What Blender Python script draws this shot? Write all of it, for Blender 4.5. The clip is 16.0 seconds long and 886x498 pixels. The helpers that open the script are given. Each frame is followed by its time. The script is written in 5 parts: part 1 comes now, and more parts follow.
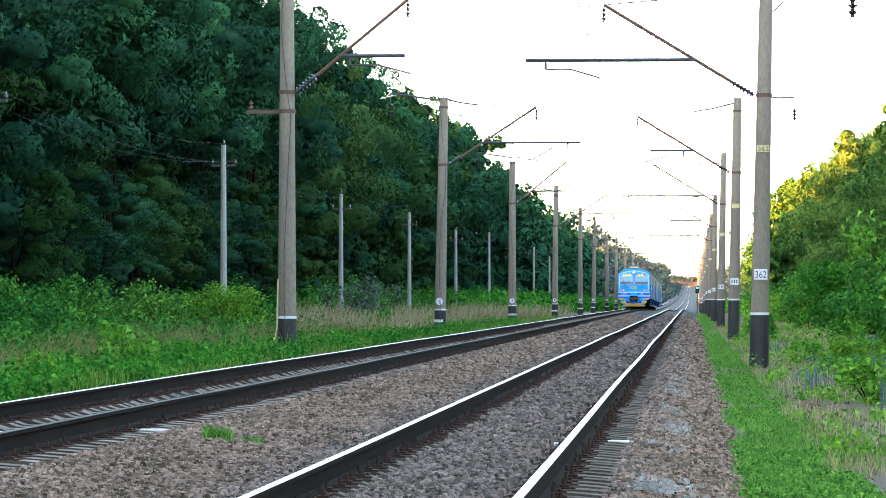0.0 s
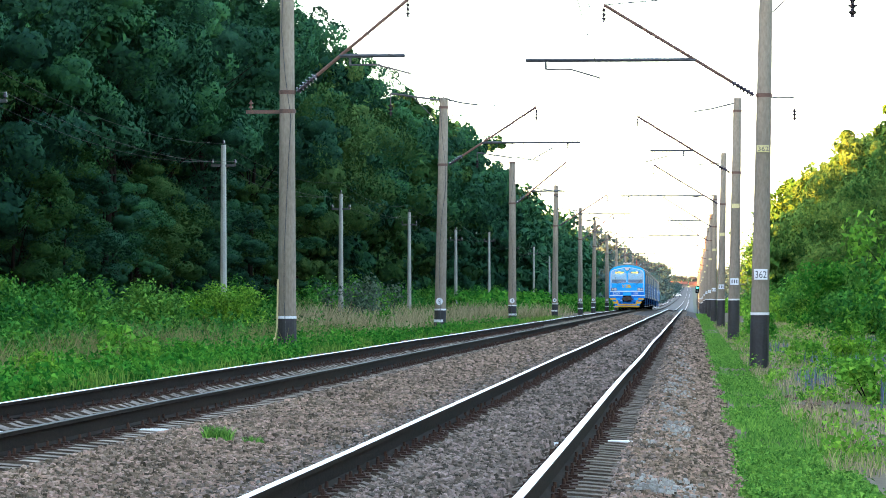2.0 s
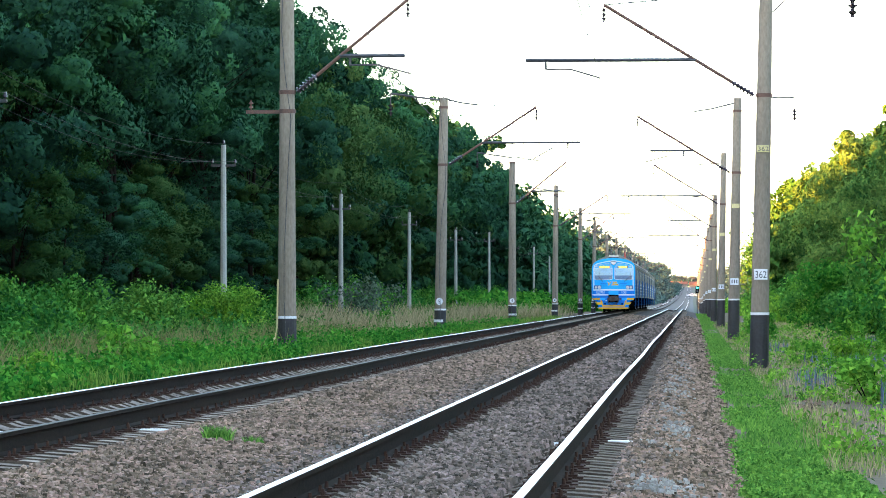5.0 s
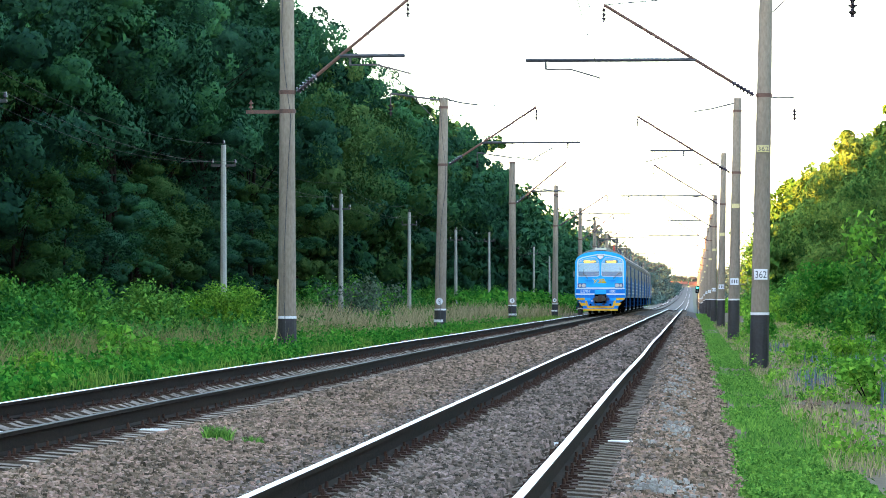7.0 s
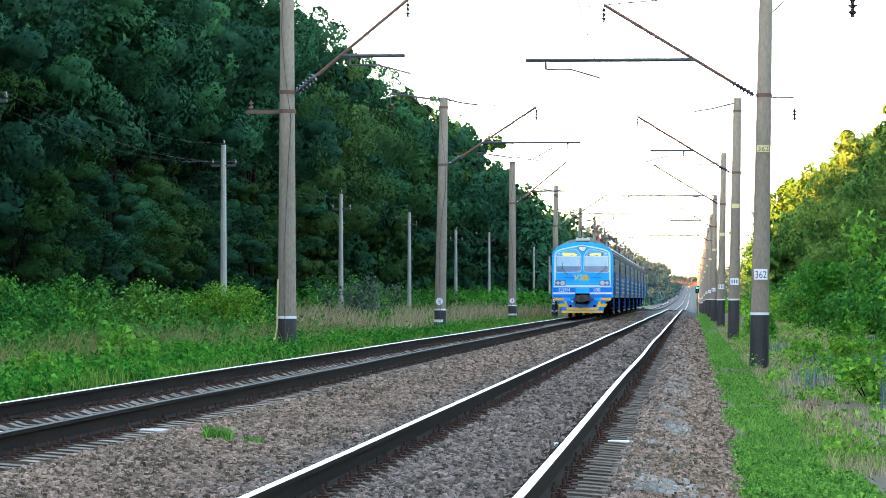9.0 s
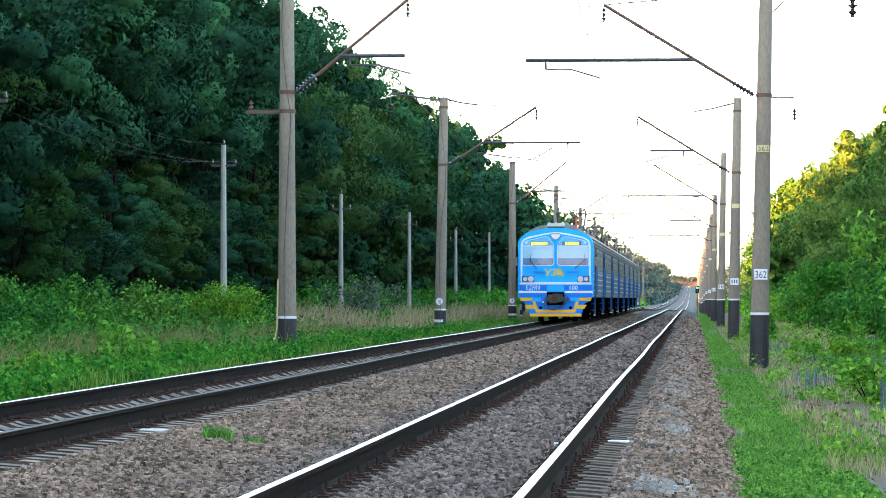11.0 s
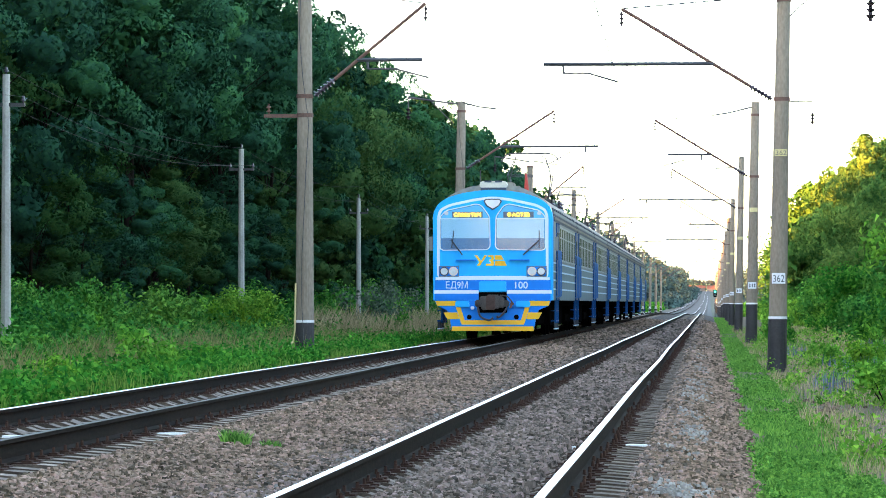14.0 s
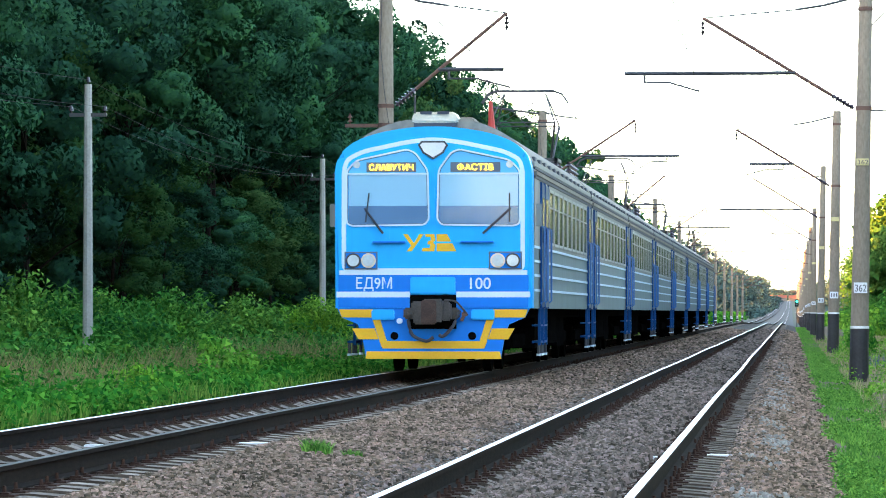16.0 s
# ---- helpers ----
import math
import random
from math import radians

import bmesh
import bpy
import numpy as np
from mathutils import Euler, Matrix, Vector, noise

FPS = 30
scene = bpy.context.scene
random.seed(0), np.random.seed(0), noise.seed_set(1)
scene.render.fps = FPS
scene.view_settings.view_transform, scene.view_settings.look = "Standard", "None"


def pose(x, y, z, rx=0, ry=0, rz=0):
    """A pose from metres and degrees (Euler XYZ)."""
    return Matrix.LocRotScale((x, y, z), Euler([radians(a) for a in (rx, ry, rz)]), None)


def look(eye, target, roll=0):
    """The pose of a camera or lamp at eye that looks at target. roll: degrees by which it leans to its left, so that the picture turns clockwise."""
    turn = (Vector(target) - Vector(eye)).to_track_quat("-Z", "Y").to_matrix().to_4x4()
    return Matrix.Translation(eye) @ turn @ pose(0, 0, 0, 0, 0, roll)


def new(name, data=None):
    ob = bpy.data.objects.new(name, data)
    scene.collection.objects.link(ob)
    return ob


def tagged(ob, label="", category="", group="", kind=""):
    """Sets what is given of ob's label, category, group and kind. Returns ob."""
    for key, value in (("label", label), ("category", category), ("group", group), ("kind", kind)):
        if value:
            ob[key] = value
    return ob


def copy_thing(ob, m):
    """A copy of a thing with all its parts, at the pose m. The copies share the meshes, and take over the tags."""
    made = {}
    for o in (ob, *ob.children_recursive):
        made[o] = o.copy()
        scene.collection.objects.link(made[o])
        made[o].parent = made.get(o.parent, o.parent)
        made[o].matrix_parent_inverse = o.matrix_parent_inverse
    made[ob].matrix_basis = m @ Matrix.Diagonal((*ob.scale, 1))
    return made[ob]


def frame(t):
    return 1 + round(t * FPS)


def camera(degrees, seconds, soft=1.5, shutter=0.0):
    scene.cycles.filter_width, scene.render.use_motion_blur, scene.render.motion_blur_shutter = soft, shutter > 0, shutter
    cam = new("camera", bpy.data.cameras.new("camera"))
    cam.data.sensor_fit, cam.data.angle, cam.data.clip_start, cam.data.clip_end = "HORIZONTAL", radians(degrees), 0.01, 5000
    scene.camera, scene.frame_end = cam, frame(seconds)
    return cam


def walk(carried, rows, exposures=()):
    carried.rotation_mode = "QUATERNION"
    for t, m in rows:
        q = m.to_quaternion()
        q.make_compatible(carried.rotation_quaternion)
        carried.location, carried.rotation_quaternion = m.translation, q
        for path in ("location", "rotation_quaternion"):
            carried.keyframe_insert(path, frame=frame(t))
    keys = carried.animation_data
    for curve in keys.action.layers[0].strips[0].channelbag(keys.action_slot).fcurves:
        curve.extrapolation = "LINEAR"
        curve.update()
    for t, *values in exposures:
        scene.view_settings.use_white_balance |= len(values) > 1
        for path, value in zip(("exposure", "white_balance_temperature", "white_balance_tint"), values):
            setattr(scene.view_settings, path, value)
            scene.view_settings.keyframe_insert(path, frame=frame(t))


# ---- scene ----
# Camera: a long lens on a tripod beside the line, which pans after the train at the end.
EYE = (0.0, 0.0, 1.65)
cam = camera(12.78, 16.0, soft=0.95, shutter=0.3)
F = 7000.0


def aim(t, dx, dy):
    """The camera's pose after a pan of dx to the left and dy upwards."""
    yaw = math.degrees(math.atan((440 + dx) / F))
    tilt = math.degrees(math.atan((88 + dy) / F))
    return (t, pose(*EYE, 90 + tilt, 0, yaw))


walk(cam, [aim(0, 0, 0), aim(11.0, 0, 0), aim(11.5, 1.5, 0.4), aim(12, 2.5, 1.5), aim(12.5, 6, 3.3), aim(13, 8, 4.8),
           aim(13.5, 15, 4.8), aim(14, 31.5, 7), aim(14.5, 67.5, 11.5), aim(15, 112, 17), aim(15.5, 131.5, 20), aim(16, 176, 24)],
     exposures=[(0, 3.42, 7200, 10), (16, 3.42, 7200, 10)])

# Evening light: low sun behind the wood on the near-left side, bright hazy sky.
SUN_EL, SUN_AZ = 12.4, 239.0  # degrees above the horizon; clockwise from the line's direction
world = bpy.data.worlds.new("sky")
scene.world = world
world.use_nodes = True
wn = world.node_tree.nodes
sky = wn.new("ShaderNodeTexSky")
sky.sky_type = "NISHITA"
sky.sun_disc = False
sky.sun_elevation = radians(SUN_EL)
sky.sun_rotation = radians(SUN_AZ)
sky.air_density, sky.dust_density, sky.ozone_density = 0.8, 0.65, 0.4
wn["Background"].inputs[1].default_value = 0.15
world.node_tree.links.new(sky.outputs[0], wn["Background"].inputs[0])
sun = new("sun", bpy.data.lights.new("sun", "SUN"))
sun.data.energy, sun.data.angle, sun.data.color = 5.4, radians(0.6), (1.0, 0.36, 0.05)
_az, _el = radians(SUN_AZ), radians(SUN_EL)
sun.matrix_basis = look((math.sin(_az) * math.cos(_el) * 200, math.cos(_az) * math.cos(_el) * 200, math.sin(_el) * 200), (0, 0, 0))


# ---- materials ----
def material(name, base, dark=None, scale=8.0, rough=0.8, metal=0.0, bump=0.0, fine=40.0, island=0.0, objvar=0.0, spec=0.4, mid=0.5, stretch=(1, 1, 1), hue=0.0):
    """Two-scale mottled paint, stone or leaf: base and dark mixed by coarse and fine noise, bumped by the fine one."""
    m = bpy.data.materials.new(name)
    m.use_nodes = True
    n, l = m.node_tree.nodes, m.node_tree.links
    b = n["Principled BSDF"]
    b.inputs["Roughness"].default_value, b.inputs["Metallic"].default_value = rough, metal
    b.inputs["Specular IOR Level"].default_value = spec
    dark = dark or tuple(c * 0.75 for c in base)
    tc, mp = n.new("ShaderNodeTexCoord"), n.new("ShaderNodeMapping")
    mp.inputs["Scale"].default_value = stretch
    l.new(tc.outputs["Object"], mp.inputs["Vector"])
    n1, n2, add, mix = n.new("ShaderNodeTexNoise"), n.new("ShaderNodeTexNoise"), n.new("ShaderNodeMath"), n.new("ShaderNodeMix")
    n1.inputs["Scale"].default_value, n2.inputs["Scale"].default_value = scale, fine
    n1.inputs["Detail"].default_value, n2.inputs["Detail"].default_value = 3, 2
    for t in (n1, n2):
        l.new(mp.outputs[0], t.inputs["Vector"])
    add.operation = "ADD"
    l.new(n1.outputs["Fac"], add.inputs[0])
    l.new(n2.outputs["Fac"], add.inputs[1])
    ramp = n.new("ShaderNodeMapRange")
    ramp.inputs["From Min"].default_value, ramp.inputs["From Max"].default_value = mid * 2 - 0.35, mid * 2 + 0.35
    l.new(add.outputs[0], ramp.inputs["Value"])
    mix.data_type = "RGBA"
    l.new(ramp.outputs[0], mix.inputs[0])
    mix.inputs[6].default_value, mix.inputs[7].default_value = (*dark, 1), (*base, 1)
    out = mix.outputs[2]
    for kind, amount in (("ShaderNodeNewGeometry", island), ("ShaderNodeObjectInfo", objvar)):
        if amount:
            src, hsv, mr = n.new(kind), n.new("ShaderNodeHueSaturation"), n.new("ShaderNodeMapRange")
            mr.inputs["To Min"].default_value, mr.inputs["To Max"].default_value = 1 - amount, 1 + amount
            l.new(src.outputs["Random Per Island" if island and kind.endswith("Geometry") else "Random"], mr.inputs["Value"])
            l.new(mr.outputs[0], hsv.inputs["Value"])
            if hue:
                hr = n.new("ShaderNodeMapRange")
                hr.inputs["To Min"].default_value, hr.inputs["To Max"].default_value = 0.5 + hue, 0.5 - hue
                l.new(src.outputs["Random Per Island" if kind.endswith("Geometry") else "Random"], hr.inputs["Value"])
                l.new(hr.outputs[0], hsv.inputs["Hue"])
            l.new(out, hsv.inputs["Color"])
            out = hsv.outputs[0]
    l.new(out, b.inputs["Base Color"])
    if bump:
        bp = n.new("ShaderNodeBump")
        bp.inputs["Strength"].default_value, bp.inputs["Distance"].default_value = bump, 0.02
        l.new(add.outputs[0], bp.inputs["Height"])
        l.new(bp.outputs[0], b.inputs["Normal"])
    return m


def leafy(name, base, dark, trans=0.3, scale=0.35, objvar=0.25, island=0.45):
    """Leaves: mottled, lighter by the leaf, a little light shining through."""
    m = material(name, base, dark, scale, 0.65, fine=2.5, island=island, objvar=objvar, spec=0.0, hue=0.022)
    n, l = m.node_tree.nodes, m.node_tree.links
    tr, mx = n.new("ShaderNodeBsdfTranslucent"), n.new("ShaderNodeMixShader")
    col = n["Principled BSDF"].inputs["Base Color"].links[0].from_socket
    l.new(col, tr.inputs["Color"])
    mx.inputs[0].default_value = trans
    l.new(n["Principled BSDF"].outputs[0], mx.inputs[1])
    l.new(tr.outputs[0], mx.inputs[2])
    l.new(mx.outputs[0], n["Material Output"].inputs["Surface"])
    return m


def glow(name, colour, strength):
    m = bpy.data.materials.new(name)
    m.use_nodes = True
    b = m.node_tree.nodes["Principled BSDF"]
    b.inputs["Base Color"].default_value = (*colour, 1)
    b.inputs["Emission Color"].default_value = (*colour, 1)
    b.inputs["Emission Strength"].default_value = strength
    return m


# Bed colour near black: the shade between the loose stones is painted into it.
M_BALLAST_GAPS = material("ballast", (0.055, 0.042, 0.033), (0.018, 0.014, 0.012), 1.2, 0.95, bump=0.8, fine=16.0)
M_STONE = material("ballast_stone", (0.31, 0.222, 0.160), (0.125, 0.090, 0.068), 0.7, 0.95, bump=0.3, fine=30.0, island=0.75, hue=0.022, spec=0.1)
M_STONE_G = material("ballast_stone_grey", (0.225, 0.175, 0.142), (0.115, 0.092, 0.077), 0.7, 0.95, bump=0.3, fine=30.0, island=0.75, hue=0.03, spec=0.15)
# Far bed is bluish grey instead of brown: haze mixed into its colour.
M_FARBED_HAZED = material("far_ballast", (0.075, 0.08, 0.085), (0.05, 0.058, 0.06), 0.1, 0.95, fine=1.0)
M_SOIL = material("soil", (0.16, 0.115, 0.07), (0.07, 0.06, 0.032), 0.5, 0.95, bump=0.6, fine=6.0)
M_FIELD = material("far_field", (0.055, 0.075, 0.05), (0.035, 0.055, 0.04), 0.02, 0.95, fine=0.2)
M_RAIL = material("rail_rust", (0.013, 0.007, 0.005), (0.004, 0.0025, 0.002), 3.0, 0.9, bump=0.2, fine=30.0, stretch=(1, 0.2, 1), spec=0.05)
M_RAILTOP = material("rail_polish", (0.82, 0.83, 0.85), (0.70, 0.70, 0.72), 3.0, 0.34, metal=1.0, fine=60.0, stretch=(1, 0.05, 1))
M_RAILDULL = material("rail_dull", (0.085, 0.085, 0.07), (0.05, 0.05, 0.042), 3.0, 0.6, spec=0.1, fine=60.0, stretch=(1, 0.05, 1))
M_PALE = material("pale_gravel", (0.32, 0.31, 0.285), (0.20, 0.19, 0.175), 0.7, 0.95, fine=30.0, island=0.3)
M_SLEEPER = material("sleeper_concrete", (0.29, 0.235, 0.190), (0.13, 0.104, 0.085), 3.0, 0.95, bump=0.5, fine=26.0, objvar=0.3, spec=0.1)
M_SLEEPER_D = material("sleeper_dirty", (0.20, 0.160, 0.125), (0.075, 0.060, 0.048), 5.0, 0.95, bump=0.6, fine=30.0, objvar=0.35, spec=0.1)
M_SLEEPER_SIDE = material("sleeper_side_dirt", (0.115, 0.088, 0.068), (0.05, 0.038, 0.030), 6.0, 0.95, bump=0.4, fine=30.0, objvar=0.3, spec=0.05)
M_CLIP = material("fastening_rust", (0.065, 0.034, 0.025), (0.024, 0.013, 0.010), 8.0, 0.9, spec=0.1)
M_WHITE = material("white_paint", (0.78, 0.79, 0.80), (0.62, 0.63, 0.64), 3.0, 0.6, fine=30.0)
M_CONC = material("mast_concrete", (0.295, 0.243, 0.190), (0.175, 0.143, 0.110), 0.9, 0.9, bump=0.35, fine=22.0, stretch=(1, 1, 0.35))
M_TAR = material("bitumen", (0.035, 0.035, 0.04), (0.018, 0.018, 0.02), 2.0, 0.6, bump=0.3, fine=20.0)
M_RUST = material("rusty_steel", (0.17, 0.085, 0.06), (0.08, 0.045, 0.04), 5.0, 0.75, bump=0.2, fine=40.0)
M_STEEL = material("dark_steel", (0.07, 0.075, 0.085), (0.035, 0.035, 0.04), 5.0, 0.5, metal=0.3, fine=40.0)
M_WIRE = material("wire", (0.02, 0.02, 0.023), (0.012, 0.012, 0.014), 5.0, 0.7, spec=0.1)
M_INSUL = material("insulator_glaze", (0.05, 0.035, 0.045), (0.02, 0.02, 0.03), 5.0, 0.2)
M_BARK = material("bark", (0.016, 0.013, 0.010), (0.008, 0.006, 0.005), 2.0, 0.95, bump=0.6, fine=14.0, stretch=(1, 1, 0.25), spec=0.05)
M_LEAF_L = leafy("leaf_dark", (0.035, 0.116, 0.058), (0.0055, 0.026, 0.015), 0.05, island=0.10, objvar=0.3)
M_LEAF_O = leafy("leaf_olive", (0.052, 0.116, 0.034), (0.013, 0.040, 0.016), 0.08, island=0.10, objvar=0.3)
M_LEAF_R = leafy("leaf_fresh", (0.100, 0.205, 0.042), (0.026, 0.080, 0.024), 0.13, island=0.2)
M_LEAF_HEDGE = leafy("leaf_hedge", (0.105, 0.34, 0.052), (0.024, 0.12, 0.026), 0.18, scale=0.8)
# Distant leaves: the bluish tint of haze is put into the base colour.
M_LEAF_HAZED = leafy("leaf_distant", (0.062, 0.112, 0.108), (0.044, 0.082, 0.086), 0.15, scale=0.05, objvar=0)
M_LEAF_BUSH = leafy("leaf_bush", (0.145, 0.42, 0.050), (0.046, 0.17, 0.025), 0.3, scale=0.8)
M_LEAF_LIME = leafy("leaf_lime", (0.145, 0.42, 0.040), (0.05, 0.19, 0.022), 0.35, scale=0.8)
M_GRASS = leafy("grass_green", (0.20, 0.36, 0.060), (0.095, 0.20, 0.036), 0.3, scale=0.4, objvar=0)
M_GRASS_B = leafy("grass_fresh", (0.165, 0.39, 0.065), (0.075, 0.21, 0.040), 0.3, scale=0.9, objvar=0)
M_STRAW = leafy("grass_dry", (0.44, 0.37, 0.20), (0.25, 0.21, 0.11), 0.2, scale=0.6, objvar=0)
M_SEED = leafy("grass_seed_heads", (0.27, 0.24, 0.10), (0.15, 0.15, 0.06), 0.2, scale=0.6, objvar=0)
M_HERB = leafy("herb_flowers", (0.13, 0.16, 0.24), (0.09, 0.13, 0.13), 0.2, scale=0.8, objvar=0)
M_SILVER = leafy("silver_shrub", (0.12, 0.18, 0.12), (0.07, 0.115, 0.075), 0.2, scale=0.8, objvar=0)


# ---- mesh helpers ----
def part(name, bm, mat, parent=None, label="", bevel=0.0, smooth=False):
    """Links a bmesh as one mesh object under a thing or a part."""
    if bevel:
        bmesh.ops.bevel(bm, geom=bm.edges[:], offset=bevel, segments=2, affect="EDGES", clamp_overlap=True)
    bmesh.ops.recalc_face_normals(bm, faces=bm.faces)
    me = bpy.data.meshes.new(name)
    bm.to_mesh(me)
    bm.free()
    return mesh_part(name, me, mat, parent, label, smooth)


def mesh_part(name, me, mat, parent=None, label="", smooth=False):
    for m in mat if isinstance(mat, (list, tuple)) else (mat,):
        if m.name not in me.materials:
            me.materials.append(m)
    if smooth:
        me.shade_smooth()
    ob = new(name, me)
    ob.parent = parent
    if label:
        ob["label"] = label
    return ob


def box(bm, x0, x1, y0, y1, z0, z1):
    v = [bm.verts.new(c) for c in ((x0, y0, z0), (x1, y0, z0), (x1, y1, z0), (x0, y1, z0), (x0, y0, z1), (x1, y0, z1), (x1, y1, z1), (x0, y1, z1))]
    for f in ((3, 2, 1, 0), (4, 5, 6, 7), (0, 1, 5, 4), (1, 2, 6, 5), (2, 3, 7, 6), (3, 0, 4, 7)):
        bm.faces.new([v[i] for i in f])
    return bm


def boxes(*rows):
    bm = bmesh.new()
    for r in rows:
        box(bm, *r)
    return bm


def prism(bm, outline, y0, y1):
    """Extrudes an outline of (x, z) from y0 to y1."""
    a = [bm.verts.new((x, y0, z)) for x, z in outline]
    b = [bm.verts.new((x, y1, z)) for x, z in outline]
    bm.faces.new(a)
    bm.faces.new(b[::-1])
    k = len(a)
    for i in range(k):
        bm.faces.new((a[i], b[i], b[(i + 1) % k], a[(i + 1) % k]))
    return bm


def ring(bm, outer, inner, y0, y1):
    """A frame between two outlines of (x, z) with the same number of corners."""
    k = len(outer)
    vs = [[bm.verts.new((x, y, z)) for x, z in o] for y in (y0, y1) for o in (outer, inner)]
    for i in range(k):
        j = (i + 1) % k
        bm.faces.new((vs[0][i], vs[0][j], vs[1][j], vs[1][i]))
        bm.faces.new((vs[2][j], vs[2][i], vs[3][i], vs[3][j]))
        bm.faces.new((vs[0][j], vs[0][i], vs[2][i], vs[2][j]))
        bm.faces.new((vs[1][i], vs[1][j], vs[3][j], vs[3][i]))
    return bm


def tube(bm, points, radius, sides=8, radius2=None):
    """A round bar along points, tapering to radius2."""
    pts = [Vector(p) for p in points]
    rings = []
    for i, p in enumerate(pts):
        d = (pts[min(i + 1, len(pts) - 1)] - pts[max(i - 1, 0)]).normalized()
        u = d.cross(Vector((0, 0, 1)) if abs(d.z) < 0.9 else Vector((0, 1, 0))).normalized()
        w = d.cross(u)
        r = radius if radius2 is None else radius + (radius2 - radius) * i / (len(pts) - 1)
        rings.append([bm.verts.new(p + (u * math.cos(a) + w * math.sin(a)) * r) for a in (2 * math.pi * k / sides for k in range(sides))])
    for a, b in zip(rings, rings[1:]):
        for k in range(sides):
            bm.faces.new((a[k], a[(k + 1) % sides], b[(k + 1) % sides], b[k]))
    bm.faces.new(rings[0][::-1])
    bm.faces.new(rings[-1])
    return bm


def tubes(*rows):
    bm = bmesh.new()
    for r in rows:
        tube(bm, *r)
    return bm


def thing(name, m, label, category, group="", kind=""):
    ob = new(name)
    ob.empty_display_size = 0.2
    ob.matrix_basis = m
    return tagged(ob, label, category, group, kind)


def soup(name, verts, faces, mat):
    me = bpy.data.meshes.new(name)
    me.from_pydata(verts, [], faces)
    return mesh_part(name, me, mat)


def lettering(name, body, height, mat, parent, x, y, z, depth=0.004, width=None, label="", bold=0.0):
    """Letters that face the camera's side (-y), centred on x, standing on z."""
    cu = bpy.data.curves.new(name, "FONT")
    cu.body, cu.size, cu.extrude, cu.align_x, cu.offset = body, height * 1.38, depth, "CENTER", bold
    ob = new(name, cu)
    me = bpy.data.meshes.new_from_object(ob.evaluated_get(bpy.context.evaluated_depsgraph_get()))
    bpy.data.objects.remove(ob)
    n = len(me.vertices)
    co = np.zeros(n * 3)
    me.vertices.foreach_get("co", co)
    co = co.reshape(-1, 3)
    k = width / max(np.ptp(co[:, 0]), 1e-6) if width else 1.0
    me.vertices.foreach_set("co", np.column_stack((co[:, 0] * k + x, y - co[:, 2], co[:, 1] + z)).ravel())
    me.materials.clear()
    return mesh_part(name, me, mat, parent, label)


# ---- plan ----
LEFT, RIGHT = -6.2, -1.815  # centres of the two tracks
TOP_L, TOP_R = 0.60, 0.50  # rail heads
GAUGE = 1.59  # between rail-head centres


KNOTS = ((-3000, 0.0), (0, 0.0), (410, 0.0), (600, -0.6), (900, -0.5), (1400, 0.65), (2000, 3.05), (3000, 9.6), (3600, 12.0), (6000, 14.0))


def grade(y):
    """The line's rise: level, a slight dip past the crest, then a long climb."""
    for i in range(1, len(KNOTS)):
        (a, za), (b, zb) = KNOTS[i - 1], KNOTS[i]
        if y <= b:
            break
    slope = lambda k: 0.0 if k <= 2 or k >= len(KNOTS) - 1 else (KNOTS[k + 1][1] - KNOTS[k - 1][1]) / (KNOTS[k + 1][0] - KNOTS[k - 1][0])
    h, t = b - a, min(1.0, (y - a) / (b - a))
    t2, t3 = t * t, t * t * t
    return (2 * t3 - 3 * t2 + 1) * za + (t3 - 2 * t2 + t) * h * slope(i - 1) + (3 * t2 - 2 * t3) * zb + (t3 - t2) * h * slope(i)


SECTION = ((-400, 6.0), (-60, 0.8), (-30, 0.5), (-18, 0.35), (-12, 0.25), (-9.6, 0.30), (-8.1, 0.38), (-7.64, 0.37), (-7.5, 0.31), (-5.08, 0.31), (-4.96, 0.378), (-4.4, 0.37), (-3.9, 0.31),
           (-3.25, 0.27), (-3.1, 0.23), (-2.45, 0.24), (-1.85, 0.30), (-1.2, 0.24), (-0.66, 0.225), (-0.55, 0.278), (-0.3, 0.27), (0.05, 0.18),
           (0.45, 0.05), (1.5, 0.02), (6, 0.15), (12, 0.6), (40, 1.5), (400, 8))


def level(x, y):
    """Height of the ground."""
    for (a, za), (b, zb) in zip(SECTION, SECTION[1:]):
        if a <= x <= b:
            z = za + (zb - za) * (x - a) / (b - a)
            break
    else:
        z = SECTION[0][1] if x < 0 else SECTION[-1][1]
    return z + grade(y)


# ---- ground ----
def build_ground():
    xs = sorted({x for x, _ in SECTION} | {-3000, -1200, 1200, 3000, -200, 200, -100, 100, -45, -24, -15, -10.5, -9, -7, -6, -5, -2.5, -1.5, 0.25, 0.8, 2.2, 3, 4.5, 8, 10, 20})
    ys = [-2500, -800, -200, -50, 0, 20] + [25 + 5 * i for i in range(80)] + [430 + 15 * i for i in range(60)] + [1350 + 75 * i for i in range(30)] + [4000, 5500]
    verts, faces, mats = [], [], []
    for y in ys:
        for x in xs:
            verts.append((x, y, level(x, y)))
    w = len(xs)
    for j in range(len(ys) - 1):
        for i in range(w - 1):
            faces.append((j * w + i, j * w + i + 1, (j + 1) * w + i + 1, (j + 1) * w + i))
            mx = (xs[i] + xs[i + 1]) / 2
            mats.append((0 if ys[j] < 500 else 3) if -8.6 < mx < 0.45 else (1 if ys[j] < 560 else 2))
    ob = soup("ground", verts, faces, [M_BALLAST_GAPS, M_SOIL, M_FIELD, M_FARBED_HAZED])
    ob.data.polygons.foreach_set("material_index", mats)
    tagged(ob, "shaded ground with brown ballast bed painted dark as stone gaps, weedy soil", "ground", kind="structure")


build_ground()

